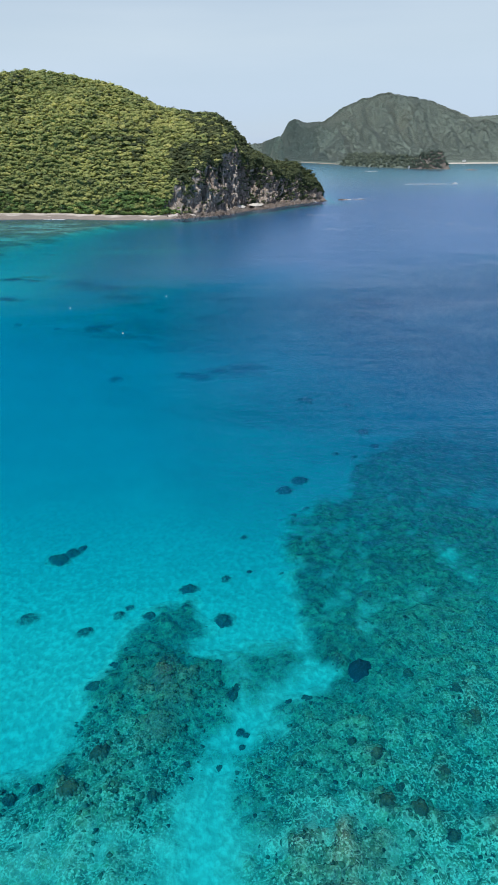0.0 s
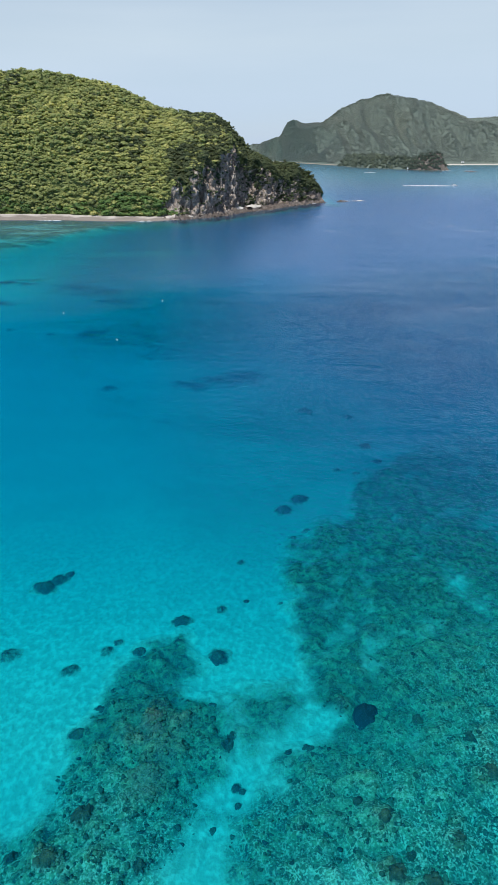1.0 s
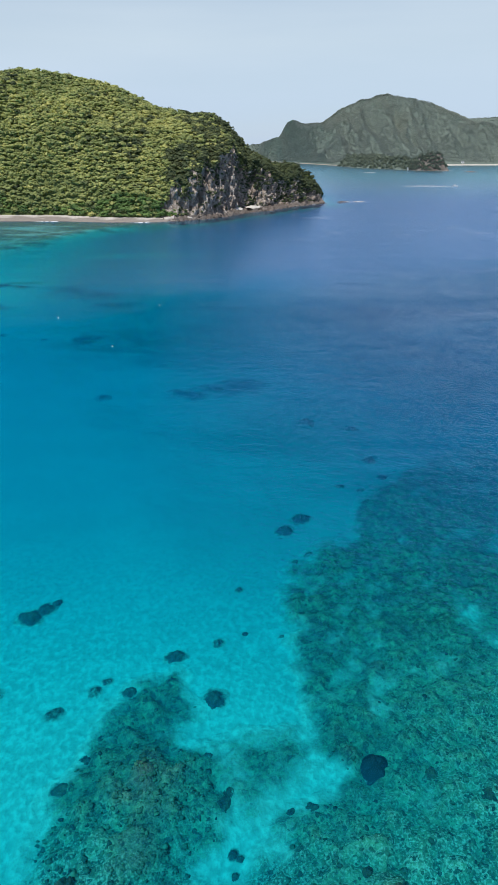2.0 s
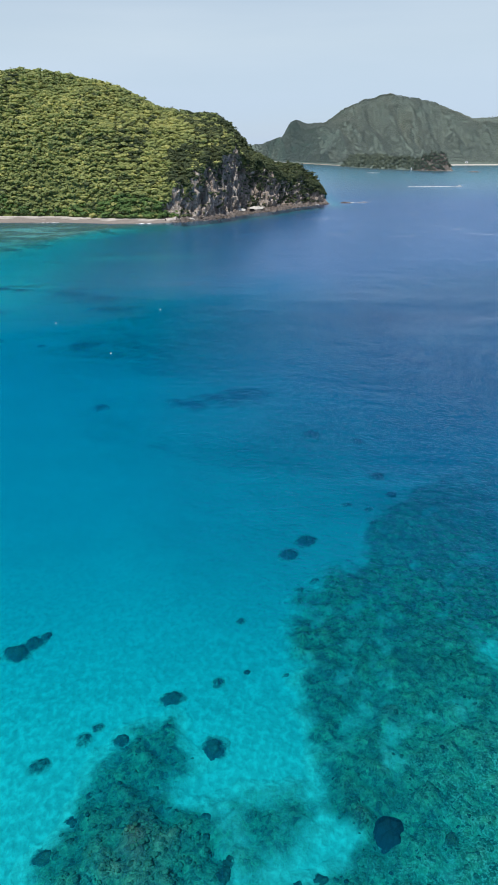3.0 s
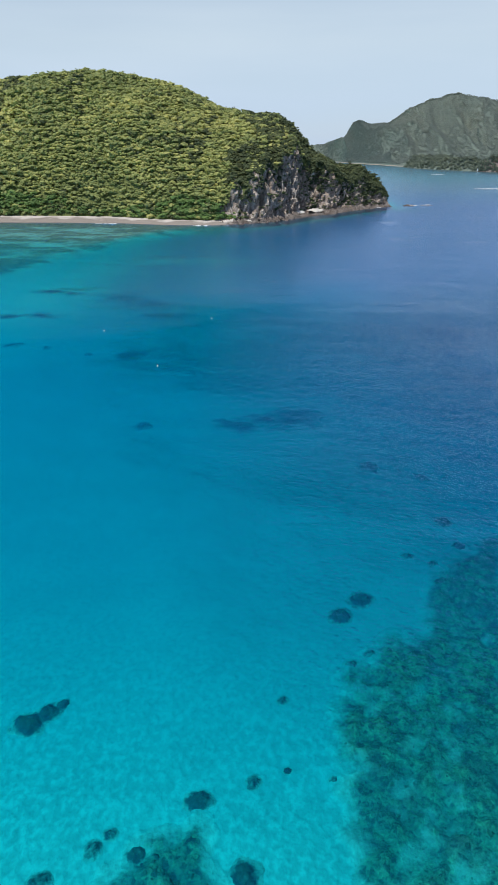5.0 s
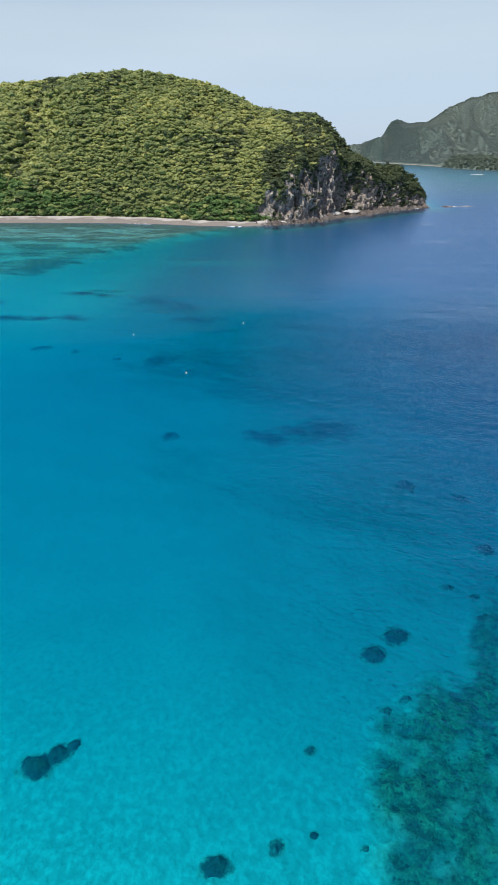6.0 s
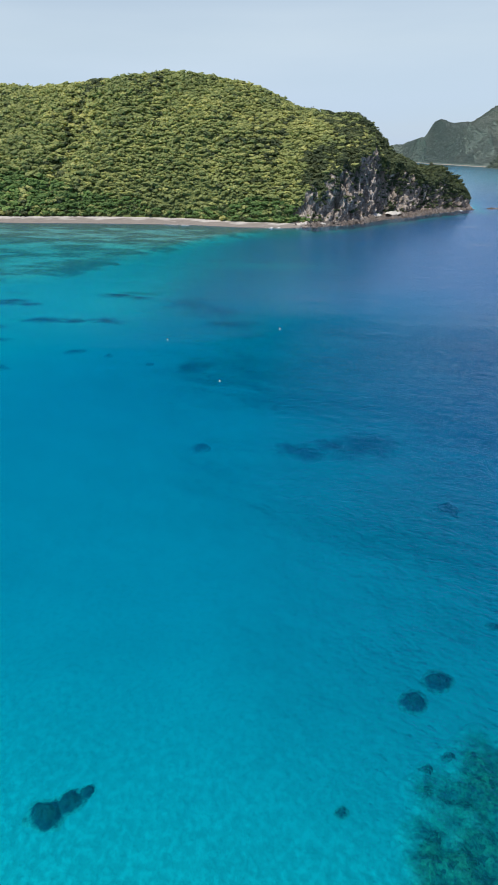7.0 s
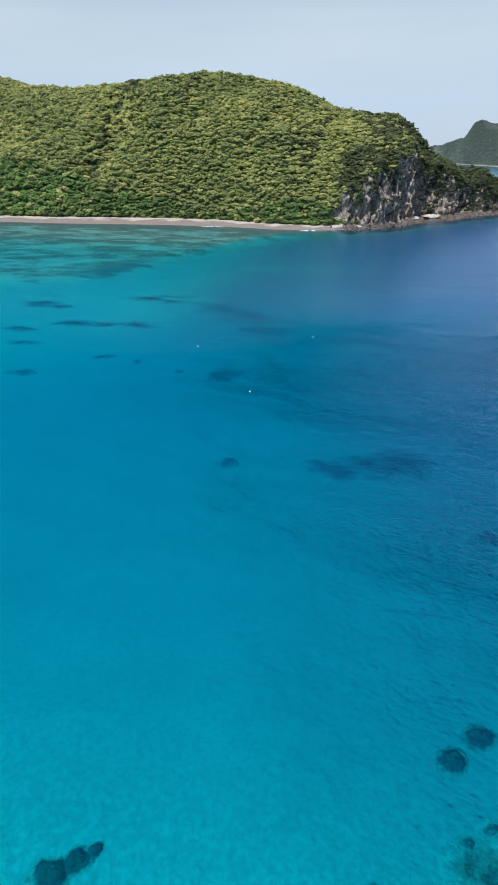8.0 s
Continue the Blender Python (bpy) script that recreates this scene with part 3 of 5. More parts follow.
SAND_GAPS = [  # openings of pale sand in the reef: plan x, y, half width
    (11.9, 73.9, 2.3), (12.0, 62.8, 2.3), (14.6, 61.4, 1.9), (33.4, 93.2, 2.6), (31.7, 90.5, 1.8), (28.4, 71.5, 2.6), (29.6, 68.2, 1.8), (10.2, 68.6, 1.7), (17.6, 53.8, 1.6), (19.0, 75.8, 1.8), (13.9, 57.4, 1.6), (16.0, 82.0, 2.2),
    (21.5, 64.0, 1.9), (15.8, 48.0, 1.4), (14.6, 91.5, 2.0)]
MOUNDS = [  # shallow crowns of the reef: plan x, y, half width, height over the reef
    (-9.3, 50.0, 3.4, 0.9), (-6.6, 49.9, 2.4, 0.8), (-9.3, 44.2, 3.0, 0.7), (-13.9, 40.4, 1.9, 0.6), (-15.9, 36.8, 1.7, 0.6), (-7.4, 47.3, 2.2, 0.6), (9.8, 52.5, 1.3, 0.8), (11.3, 40.0, 1.7, 0.5),
    (17.2, 38.4, 1.6, 0.5), (11.5, 35.6, 1.8, 0.5), (14.3, 34.8, 1.8, 0.5), (4.6, 31.6, 2.8, 0.6), (8.2, 31.4, 3.2, 0.6), (7.0, 29.2, 3.0, 0.6), (20.4, 32.6, 2.0, 0.6), (21.9, 44.4, 1.5, 0.5)]


# ---- sea, bed and reefs ----
def sheet(name, xs, ys, zfun, material):
    X, Y = np.meshgrid(xs, ys, indexing="ij")
    co = np.stack([X, Y, zfun(X, Y)], -1).reshape(-1, 3)
    return new(name, mesh_of(name, co, grid_faces(len(xs), len(ys)), [material]))


def far_steps(lo, hi, fine_lo, fine_hi, step, grow=1.25):
    mid = list(np.arange(fine_lo, fine_hi + 0.01, step))
    a, k = fine_lo, step
    left = []
    while a > lo:
        k *= grow
        a = max(a - k, lo)
        left.append(a)
    b, k = fine_hi, step
    right = []
    while b < hi:
        k *= grow
        b = min(b + k, hi)
        right.append(b)
    return np.array(left[::-1] + mid + right)


bed = sheet("seabed", far_steps(-4800, 4800, -330, 150, 2.5), far_steps(-800, 4850, 10, 720, 2.5), bed_z, M_BED)
_xyz = np.array([v.co[:] for v in bed.data.vertices])
soak(bed.data, *_xyz.T)
tagged(bed, "pale rippled sand bed seen through clear sea water", "seabed", kind="structure")


def waves(x, y):
    """Wind ripples as a sum of small crossing waves, dying out where the sheet is too coarse for them."""
    rnd = np.random.RandomState(2)
    z = np.zeros(x.shape)
    sx, sy = np.gradient(x, axis=0), np.gradient(y, axis=1)
    for _ in range(26):
        length = rnd.uniform(2.0, 4.5)
        way, k = radians(rnd.normal(-104, 24)), 2 * math.pi / length
        live = np.clip(1.6 - 3.2 * np.maximum(sx, sy) / length, 0, 1)
        z += live * 0.013 / k * np.sin(k * (x * math.cos(way) + y * math.sin(way)) + rnd.uniform(0, 6.28))
    calm = 0.75 + 0.35 * np.sin(x * 0.021 + 2 * np.sin(y * 0.013)) * np.sin(y * 0.037 + 1.0)
    return z * calm


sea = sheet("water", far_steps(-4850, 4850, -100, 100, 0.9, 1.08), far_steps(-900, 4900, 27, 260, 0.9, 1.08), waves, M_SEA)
tagged(sea, "clear turquoise to deep blue sea with small wind ripples", "sea", kind="structure")


def reef_mesh(name, X, Y, z, cover, keep_over, label, material=None, crown=None):
    co = np.stack([X, Y, z], -1).reshape(-1, 3)
    faces = grid_faces(*X.shape)
    faces = faces[(keep_over.ravel()[faces] > 0).any(1)]
    used = np.unique(faces.ravel())
    co, faces = trimmed(co, faces)
    me = mesh_of(name, co, faces, [material or M_CORAL])
    me.attributes.new("cover", "FLOAT", "POINT").data.foreach_set("value", cover.ravel()[used])
    if crown is not None:
        me.attributes.new("crown", "FLOAT", "POINT").data.foreach_set("value", crown.ravel()[used])
    soak(me, *co.T, 1.3 * cover.ravel()[used])
    return tagged(new(name, me), label, "reef", kind="stuff")


REEF_TOPS = []


def reef_patch(name, outline, step, label, thick=1.0):
    ox, oy = np.array(outline).T
    xs, ys = np.arange(ox.min() - 7, min(ox.max() + 4, 70), step), np.arange(oy.min() - 6, oy.max() + 7, step)
    X, Y = np.meshgrid(xs, ys, indexing="ij")
    lie = inside_of(outline, X, Y) + 1.3 * fbm(X * 0.22, Y * 0.22, 3.0, 5)
    knobs = fbm(X * 0.6, Y * 0.6, 9.0, 4)
    gaps = fbm(X * 0.085, Y * 0.11, 21.0, 4)
    streaks = fbm((X - 0.6 * Y) * 0.20, (Y + 0.6 * X) * 0.075, 31.0, 4)
    deep = ease(Y, 52, 66)
    cover = 1.12 * ease(lie, -2.4, 2.4) * (1 - 0.20 * ease(gaps, 0.05, 0.55)) * (1 - 0.38 * deep * ease(streaks, -0.05, 0.5)) * (1 - 0.7 * ease(Y, 98, 132)) * (1 - 0.34 * ease(-Y, -44, -31)) * (1 - 0.20 * ease(-Y, -37, -31) * ease(-X, 2, 10))
    for gx, gy, gr in SAND_GAPS:
        near = 1 - np.hypot((X - gx) - 0.35 * (Y - gy), 0.85 * (Y - gy)) / gr + 0.9 * fbm(X * 0.35, Y * 0.35, gx, 4)
        cover = cover * (1 - 0.46 * ease(near, -0.6, 1.1))
    cover = thick * cover
    crown = np.zeros(X.shape)
    for mx, my, mr, mh in MOUNDS:
        near = 1 - np.hypot(X - mx, Y - my) / mr + 0.7 * fbm(X * 0.45, Y * 0.45, mx, 4)
        crown = np.maximum(crown, mh * ease(near, -0.2, 0.9))
    cover = np.maximum(cover, ease(crown, 0.1, 0.7))
    top = crown + 0.5 * ease(lie, -1, 8) * ease(-Y, -98, -60)          # the reef shoals towards its crown
    z = bed_z(X, Y) - 0.10 + cover * (0.50 + 0.60 * knobs) + 0.2 * ease(cover, 0, 0.12) + top * (1 + 0.12 * knobs)
    z = np.minimum(z, -0.45 + 0.2 * knobs)
    if thick == 1.0:
        REEF_TOPS.append((xs, ys, z, cover, crown))
    return reef_mesh(name, X, Y, z, cover, cover - 0.004, label, crown=crown)


reef_patch("coral_reef", RIGHT_REEF, 0.4, "broad knobbly olive brown coral reef under shallow water")
reef_patch("coral_reef", LEFT_REEF, 0.4, "tongue of knobbly olive brown coral reef on pale sand")
reef_patch("coral_reef", NECK_REEF, 0.4, "thin patchy neck of coral joining two reefs across pale sand", 0.70)


def fringing_reef():
    xs, ys = np.arange(-360, 112, 1.8), np.arange(212, 712, 1.8)
    X, Y = np.meshgrid(xs, ys, indexing="ij")
    n = 0.8 * fbm(X * 0.030, Y * 0.060, 5.0, 6) + 0.45 * fbm(X * 0.06, Y * 0.16, 9.0, 4)
    off = np.interp(X, COAST[:, 0], COAST[:, 1]) - Y
    near = ease(inside_of(REEF_FLAT, X, Y) + 9 * n, -14, 14)
    foot = np.maximum(ease(X, -105, -70) * ease(-off, -48, -16), ease(-off, -26, -6))
    band = np.exp(-((Y - 254 - 8 * np.sin(X * 0.03)) / 13) ** 2) * ease(-X, 66, 100) + 0.9 * np.exp(-((Y - 284) / 11) ** 2) * ease(-X, 70, 95)
    want = -0.34 + 1.4 * n * (1 - 0.30 * near) + 0.98 * near + 0.10 * band - 0.9 * ease(X, -80, -45) - 0.5 * ease(-Y, -242, -222) + 0.6 * foot
    cover = np.maximum(np.clip(want, 0, 0.85), 0.8 * foot)
    z = bed_z(X, Y) - 0.08 + 0.3 * cover + 0.15 * ease(cover, 0, 0.1) + 0.12 * fbm(X * 0.2, Y * 0.3, 15.0, 3) * cover
    z = np.minimum(z, -0.3)
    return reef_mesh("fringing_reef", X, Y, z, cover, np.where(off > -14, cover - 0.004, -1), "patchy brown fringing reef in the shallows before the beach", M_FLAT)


fringing_reef()

# ---- the headland ----
S_AT = np.concatenate([np.arange(0, 7, 0.05), np.arange(7, 18.001, 0.018)])
V_AT = np.concatenate([[-0.09, -0.06, -0.03], np.arange(0, 0.25, 0.0166), np.arange(0.25, 0.60, 0.006), np.arange(0.60, 1.0, 0.016), np.arange(1.0, 2.001, 0.1)])
SS, VV = np.meshgrid(S_AT, V_AT, indexing="ij")


def shelf_share(s):
    """The share of the way to the crest that the beach or rock shelf takes."""
    c, r = along(COAST, s), along(CREST, s)
    return along(SHELF, s) / np.hypot(r[..., 0] - c[..., 0], r[..., 1] - c[..., 1])


_edge = shelf_share(SS)
UU = np.where(VV < 0, VV, np.where(VV < 0.25, VV / 0.25 * _edge, np.where(VV < 1, _edge + (VV - 0.25) / 0.75 * (1 - _edge), VV)))
GROUND = headland(SS, UU)


def roughen():
    """Gullies on the slopes, buttresses and ledges on the cliff."""
    bluff = bluff_at(SS)
    z0 = GROUND[..., 2].copy()
    steep = ease(bluff, 2, 20) * ease(z0, 0.5, 5) * (1 - ease(UU, 0.45, 0.7))
    x, y, z = np.moveaxis(GROUND, -1, 0)
    big = fbm(x * 0.036, y * 0.036, z * 0.022, 3)
    mid = 1 - 2 * np.abs(fbm(x * 0.11 + 5 + z * 0.05, y * 0.11, z * 0.10, 4))
    fine = fbm(x * 0.35, y * 0.35, z * 0.30, 4)
    steep = steep * (1 - 0.8 * ease(z0 / np.maximum(bluff, 1), 0.75, 1.15))
    push = steep * (8.0 * big + 3.0 * (mid - 0.5) + 4.6 * fine)
    GROUND[..., 0] += push * 0.55
    GROUND[..., 1] += push * -0.83
    GROUND[..., 2] += steep * 2.8 * fine
    slope = ease(z0, 4, 25) * (1 - ease(UU, 0.7, 1.0)) * (1 - steep)
    GROUND[..., 2] += slope * 11.0 * fbm(x * 0.015, y * 0.008, 4.0, 4)
    gully = np.exp(-((x + 274 + 7 * np.sin(y * 0.05)) / 13) ** 2) + 0.7 * np.exp(-((x + 128 - 0.25 * (y - 600) + 6 * np.sin(y * 0.07)) / 11) ** 2)
    GROUND[..., 2] -= slope * 6.5 * gully          # two dry stream gullies
    shelf = ease(bluff, 2, 20) * (z0 < 3.2) * (UU < 0.3) * (UU >= 0)
    GROUND[..., 2] += shelf * (0.3 + 2.0 * fbm(x * 0.22, y * 0.22, 1.0, 4))


roughen()
ZZ, BL = GROUND[..., 2], bluff_at(SS)
CELL = grid_faces(len(S_AT), len(V_AT))
_cz, _cb, _cs, _cu, _cv = (a.ravel()[CELL].mean(1) for a in (ZZ, BL, SS, UU, VV))
_top = np.minimum(_cb, along(CREST, _cs)[:, 2]) + 1.5 + 6 * np.sin(_cs * 9.0)
IS_BEACH = (_cv < 0.25) & (_cs < 9.75)
IS_SHELF = (_cv < 0.25) & (_cs >= 9.75)
IS_ROCK = ~IS_BEACH & ~IS_SHELF & (_cs > 9.4) & (_cu < 0.6) & ((_cz < _top) | (_cv < 0.25)) & ((_cb > 1.0) | (_cv < 0.25))
for name, keep, material, label, category in (
        ("rock_shelf", IS_SHELF, M_SHORE, "dark broken rock shelf at the cliff foot", "rock"),
        ("headland_hill", ~IS_BEACH & ~IS_ROCK & ~IS_SHELF, M_SOIL, "steep green hill covered in low dense woodland", "hill"),
        ("headland_cliff", IS_ROCK, M_CLIFF, "weathered grey brown sea cliff with vertical cracks", "cliff"),
        ("beach", IS_BEACH, M_SHINGLE, "narrow pale shingle beach below the wooded hill", "beach")):
    _co, _fa = trimmed(GROUND.reshape(-1, 3), CELL[keep])
    tagged(new(name, mesh_of(name, _co, _fa, [material], smooth=name not in ("headland_cliff", "rock_shelf"))), label, category, kind="structure")


# ---- the farther island ----
FAR_SHORE = np.array([(-700, 3500), (-300, 3450), (60, 3250), (150, 2850), (192, 2700), (240, 2520), (300, 2290), (390, 2250), (520, 2280), (640, 2300), (780, 2330), (900, 2330), (1100, 2300), (1500, 2350)], float)
FAR_CREST = np.array([(-700, 3800, 30), (-300, 3800, 40), (60, 3700, 76), (138, 3000, 97), (171, 2960, 149), (192, 2900, 157), (226, 2800, 139), (290, 2700, 142), (345, 2660, 182), (430, 2680, 218), (525, 2680, 238), (690, 2700, 212), (810, 2600, 151), (1500, 2700, 190)], float)
FAR_KNOTS = np.arange(len(FAR_SHORE), dtype=float)


def far_island(s, u):
    s, u = np.broadcast_arrays(np.asarray(s, float), np.asarray(u, float))
    c = np.stack([np.interp(s, FAR_KNOTS, FAR_SHORE[:, k]) for k in range(2)], -1)
    r = np.stack([np.interp(s, FAR_KNOTS, FAR_CREST[:, k]) for k in range(3)], -1)
    f, b = np.minimum(u, 1), np.clip(u - 1, 0, 1)
    z = -0.5 + 3.5 * np.clip(f / 0.06, 0, 1) + (r[..., 2] - 3) * np.clip((f - 0.06) / 0.94, 0, 1) ** 1.15 - b ** 1.3 * (r[..., 2] + 4)
    x = c[..., 0] + (r[..., 0] - c[..., 0]) * f + 40 * b
    y = c[..., 1] + (r[..., 1] - c[..., 1]) * f + 400 * b
    ridge = 0.5 - np.abs(fbm(x * 0.008, y * 0.003, 8.0, 3)) * 1.6
    z = z + (30 * fbm(x * 0.007, y * 0.004, 8.0, 4) + 42 * ridge) * ease(f, 0.08, 0.4) * (1 - ease(u, 0.72, 1.0)) + 5 * fbm(x * 0.025, y * 0.002, 1.0, 4) * ease(f, 0.5, 0.9) * (1 - b)
    return np.stack([x, y, z], -1)


FS, FU = np.meshgrid(np.arange(0, 13.001, 0.05), np.concatenate([np.arange(0, 0.1, 0.02), np.arange(0.1, 2.001, 0.04)]), indexing="ij")
FAR_GROUND = far_island(FS, FU)
FAR_CELL = grid_faces(*FS.shape)
_fz = FAR_GROUND[..., 2].ravel()[FAR_CELL].mean(1)
_fu = FU.ravel()[FAR_CELL].mean(1)
_fx = FAR_GROUND[..., 0].ravel()[FAR_CELL].mean(1)
_fcut = np.where(_fx > 480, 2.6, 1.3)
for name, keep, material, label, category in (
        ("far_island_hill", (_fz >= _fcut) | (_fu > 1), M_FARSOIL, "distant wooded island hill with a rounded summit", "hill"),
        ("far_island_beach", (_fz < _fcut) & (_fu < 1) & (_fx > 480), M_WHITESAND, "distant strip of white beach", "beach"),
        ("far_island_shore", (_fz < _fcut) & (_fu < 1) & (_fx <= 480), M_TANSAND, "distant narrow strip of tan shore", "beach")):
    _co, _fa = trimmed(FAR_GROUND.reshape(-1, 3), FAR_CELL[keep])
    tagged(new(name, mesh_of(name, _co, _fa, [material])), label, category, kind="structure")


def mound(name, outline, top, step, material, label, category, rough=0.3, edge=40.0):
    ox, oy = np.array(outline).T
    X, Y = np.meshgrid(np.arange(ox.min() - 5, ox.max() + 5, step), np.arange(oy.min() - 5, oy.max() + 5, step), indexing="ij")
    lie = inside_of(outline, X, Y) + edge * 0.3 * fbm(X / edge, Y / edge, 2.0, 4)
    z = -1.5 + (top + 1.5) * np.clip((lie + 3) / edge, 0, 1) ** 0.7 * (1 + rough * fbm(X * 1.4 / edge, Y * 1.4 / edge, 12.0, 4))
    z = np.where(lie < -3, -1.5, z)
    faces = grid_faces(*X.shape)
    faces = faces[(z.ravel()[faces] > -1.4).any(1)]
    co, faces = trimmed(np.stack([X, Y, z], -1).reshape(-1, 3), faces)
    return tagged(new(name, mesh_of(name, co, faces, [material])), label, category, kind="structure"), co


PROMONTORY = [(300, 2270), (315, 2080), (360, 1960), (415, 1850), (445, 1800), (475, 1800), (470, 1880), (440, 2000), (470, 2290)]
ISLET = [(424, 1815), (436, 1770), (462, 1752), (490, 1740), (508, 1735), (505, 1760), (480, 1800)]
_, PROM_CO = mound("promontory", PROMONTORY, 27, 8, M_FARSOIL, "low dark wooded point before the far island", "hill", 0.3, 38)
_, ISLET_CO = mound("islet", ISLET, 34, 3, M_SHORE, "small rocky islet with a wooded top", "islet", 0.5, 18)


# ---- woodland ----
def crown_shape(seed, leaves, lobes=4, tall=0.5, leaf=0.2):
    """One crown of radius about 1: a few uneven lobes, each a rough core under many leaf clumps. Returns points and triangles."""
    rnd = np.random.RandomState(seed)
    bm = bmesh.new()
    bmesh.ops.create_icosphere(bm, subdivisions=1, radius=1.0)
    ball = np.array([v.co[:] for v in bm.verts])
    skin = np.array([[v.index for v in f.verts] for f in bm.faces])
    bm.free()
    pts, tris, base = [], [], 0
    for k in range(lobes):
        a, far = rnd.uniform(0, 6.28), (0.1 if k == 0 else rnd.uniform(0.35, 0.75))
        mid = np.array([far * math.cos(a), far * math.sin(a), rnd.uniform(-0.15, 0.22)])
        size = (0.62 if k == 0 else rnd.uniform(0.30, 0.52)) * np.array([rnd.uniform(0.85, 1.2), rnd.uniform(0.85, 1.2), tall / 0.6])
        pts.append(mid + ball * (1 + 0.22 * rnd.uniform(-1, 1, (len(ball), 1))) * size * 0.88)
        tris.append(skin + base)
        base += len(ball)
        for _ in range(leaves // lobes):
            a, h = rnd.uniform(0, 2 * math.pi), rnd.uniform(-0.1, 1.0)
            w = math.sqrt(max(1 - h * h, 0))
            n = np.array([w * math.cos(a), w * math.sin(a), h])
            at = mid + n * rnd.uniform(0.85, 1.2) * size
            n = n * 0.6 + rnd.normal(0, 0.3, 3) + np.array([0, 0, 0.55])
            n /= np.linalg.norm(n)
            e = np.cross(n, rnd.normal(0, 1, 3))
            e /= np.linalg.norm(e)
            f = np.cross(n, e)
            q = leaf * rnd.uniform(0.6, 1.4)
            quad = np.array([at + q * e, at + q * f * 0.8, at - q * e, at - q * f * 0.8])
            quad[[1, 3]] -= n * q * 0.3
            pts.append(quad)
            tris.append(np.array([[0, 1, 2], [0, 2, 3]]) + base)
            base += 4
    return np.concatenate(pts), np.concatenate(tris)


def canopy(name, shapes, places, sizes, tones, material, label, category="woodland", smooth=False):
    """Very many crowns joined into one mesh; each carries its own tone."""
    rnd = np.random.RandomState(5)
    pts, tris, tone, base = [], [], [], 0
    pick = rnd.randint(0, len(shapes), len(places))
    turn = rnd.uniform(0, 2 * math.pi, len(places))
    for k in range(len(places)):
        co, tri = shapes[pick[k]]
        c, s = math.cos(turn[k]), math.sin(turn[k])
        spun = np.stack([c * co[:, 0] - s * co[:, 1], s * co[:, 0] + c * co[:, 1], co[:, 2]], 1)
        pts.append(spun * sizes[k] + places[k])
        tris.append(tri + base)
        tone.append(np.full(len(co), tones[k]))
        base += len(co)
    pts, tris, tone = np.concatenate(pts), np.concatenate(tris), np.concatenate(tone)
    me = bpy.data.meshes.new(name)
    me.vertices.add(len(pts))
    me.vertices.foreach_set("co", pts.ravel())
    me.loops.add(tris.size)
    me.loops.foreach_set("vertex_index", tris.ravel().astype(np.int32))
    me.polygons.add(len(tris))
    me.polygons.foreach_set("loop_start", np.arange(0, tris.size, 3, dtype=np.int32))
    me.update(calc_edges=True)
    me.attributes.new("tone", "FLOAT", "POINT").data.foreach_set("value", tone)
    me.polygons.foreach_set("use_smooth", np.full(len(tris), smooth))
    me.materials.append(material)
    return tagged(new(name, me), label, category, kind="stuff")


def ground_at(s, u):
    """The roughened ground at places between its built points."""
    s, u = np.atleast_1d(np.asarray(s, float)), np.atleast_1d(np.asarray(u, float))
    e = shelf_share(s)
    v = np.where(u < 0, u, np.where(u < e, u / np.maximum(e, 1e-6) * 0.25, np.where(u < 1, 0.25 + (u - e) / (1 - e) * 0.75, u)))
    fi, fj = np.interp(s, S_AT, np.arange(len(S_AT))), np.interp(v, V_AT, np.arange(len(V_AT)))
    i, j = np.minimum(fi.astype(int), len(S_AT) - 2), np.minimum(fj.astype(int), len(V_AT) - 2)
    a, b = (fi - i)[:, None], (fj - j)[:, None]
    g = (GROUND[i, j] * (1 - a) + GROUND[i + 1, j] * a) * (1 - b) + (GROUND[i, j + 1] * (1 - a) + GROUND[i + 1, j + 1] * a) * b
    return g


CROWNS = [crown_shape(k, 26, 4, 0.42, 0.25) for k in range(12)]
BUSHES = [crown_shape(80 + k, 12, 2, 0.5, 0.3) for k in range(8)]
FLAT_CROWNS = [crown_shape(60 + k, 3, 1, 0.34, 0.4) for k in range(6)]
LOW_CROWNS = [crown_shape(40 + k, 6, 1, 0.7, 0.5) for k in range(6)]


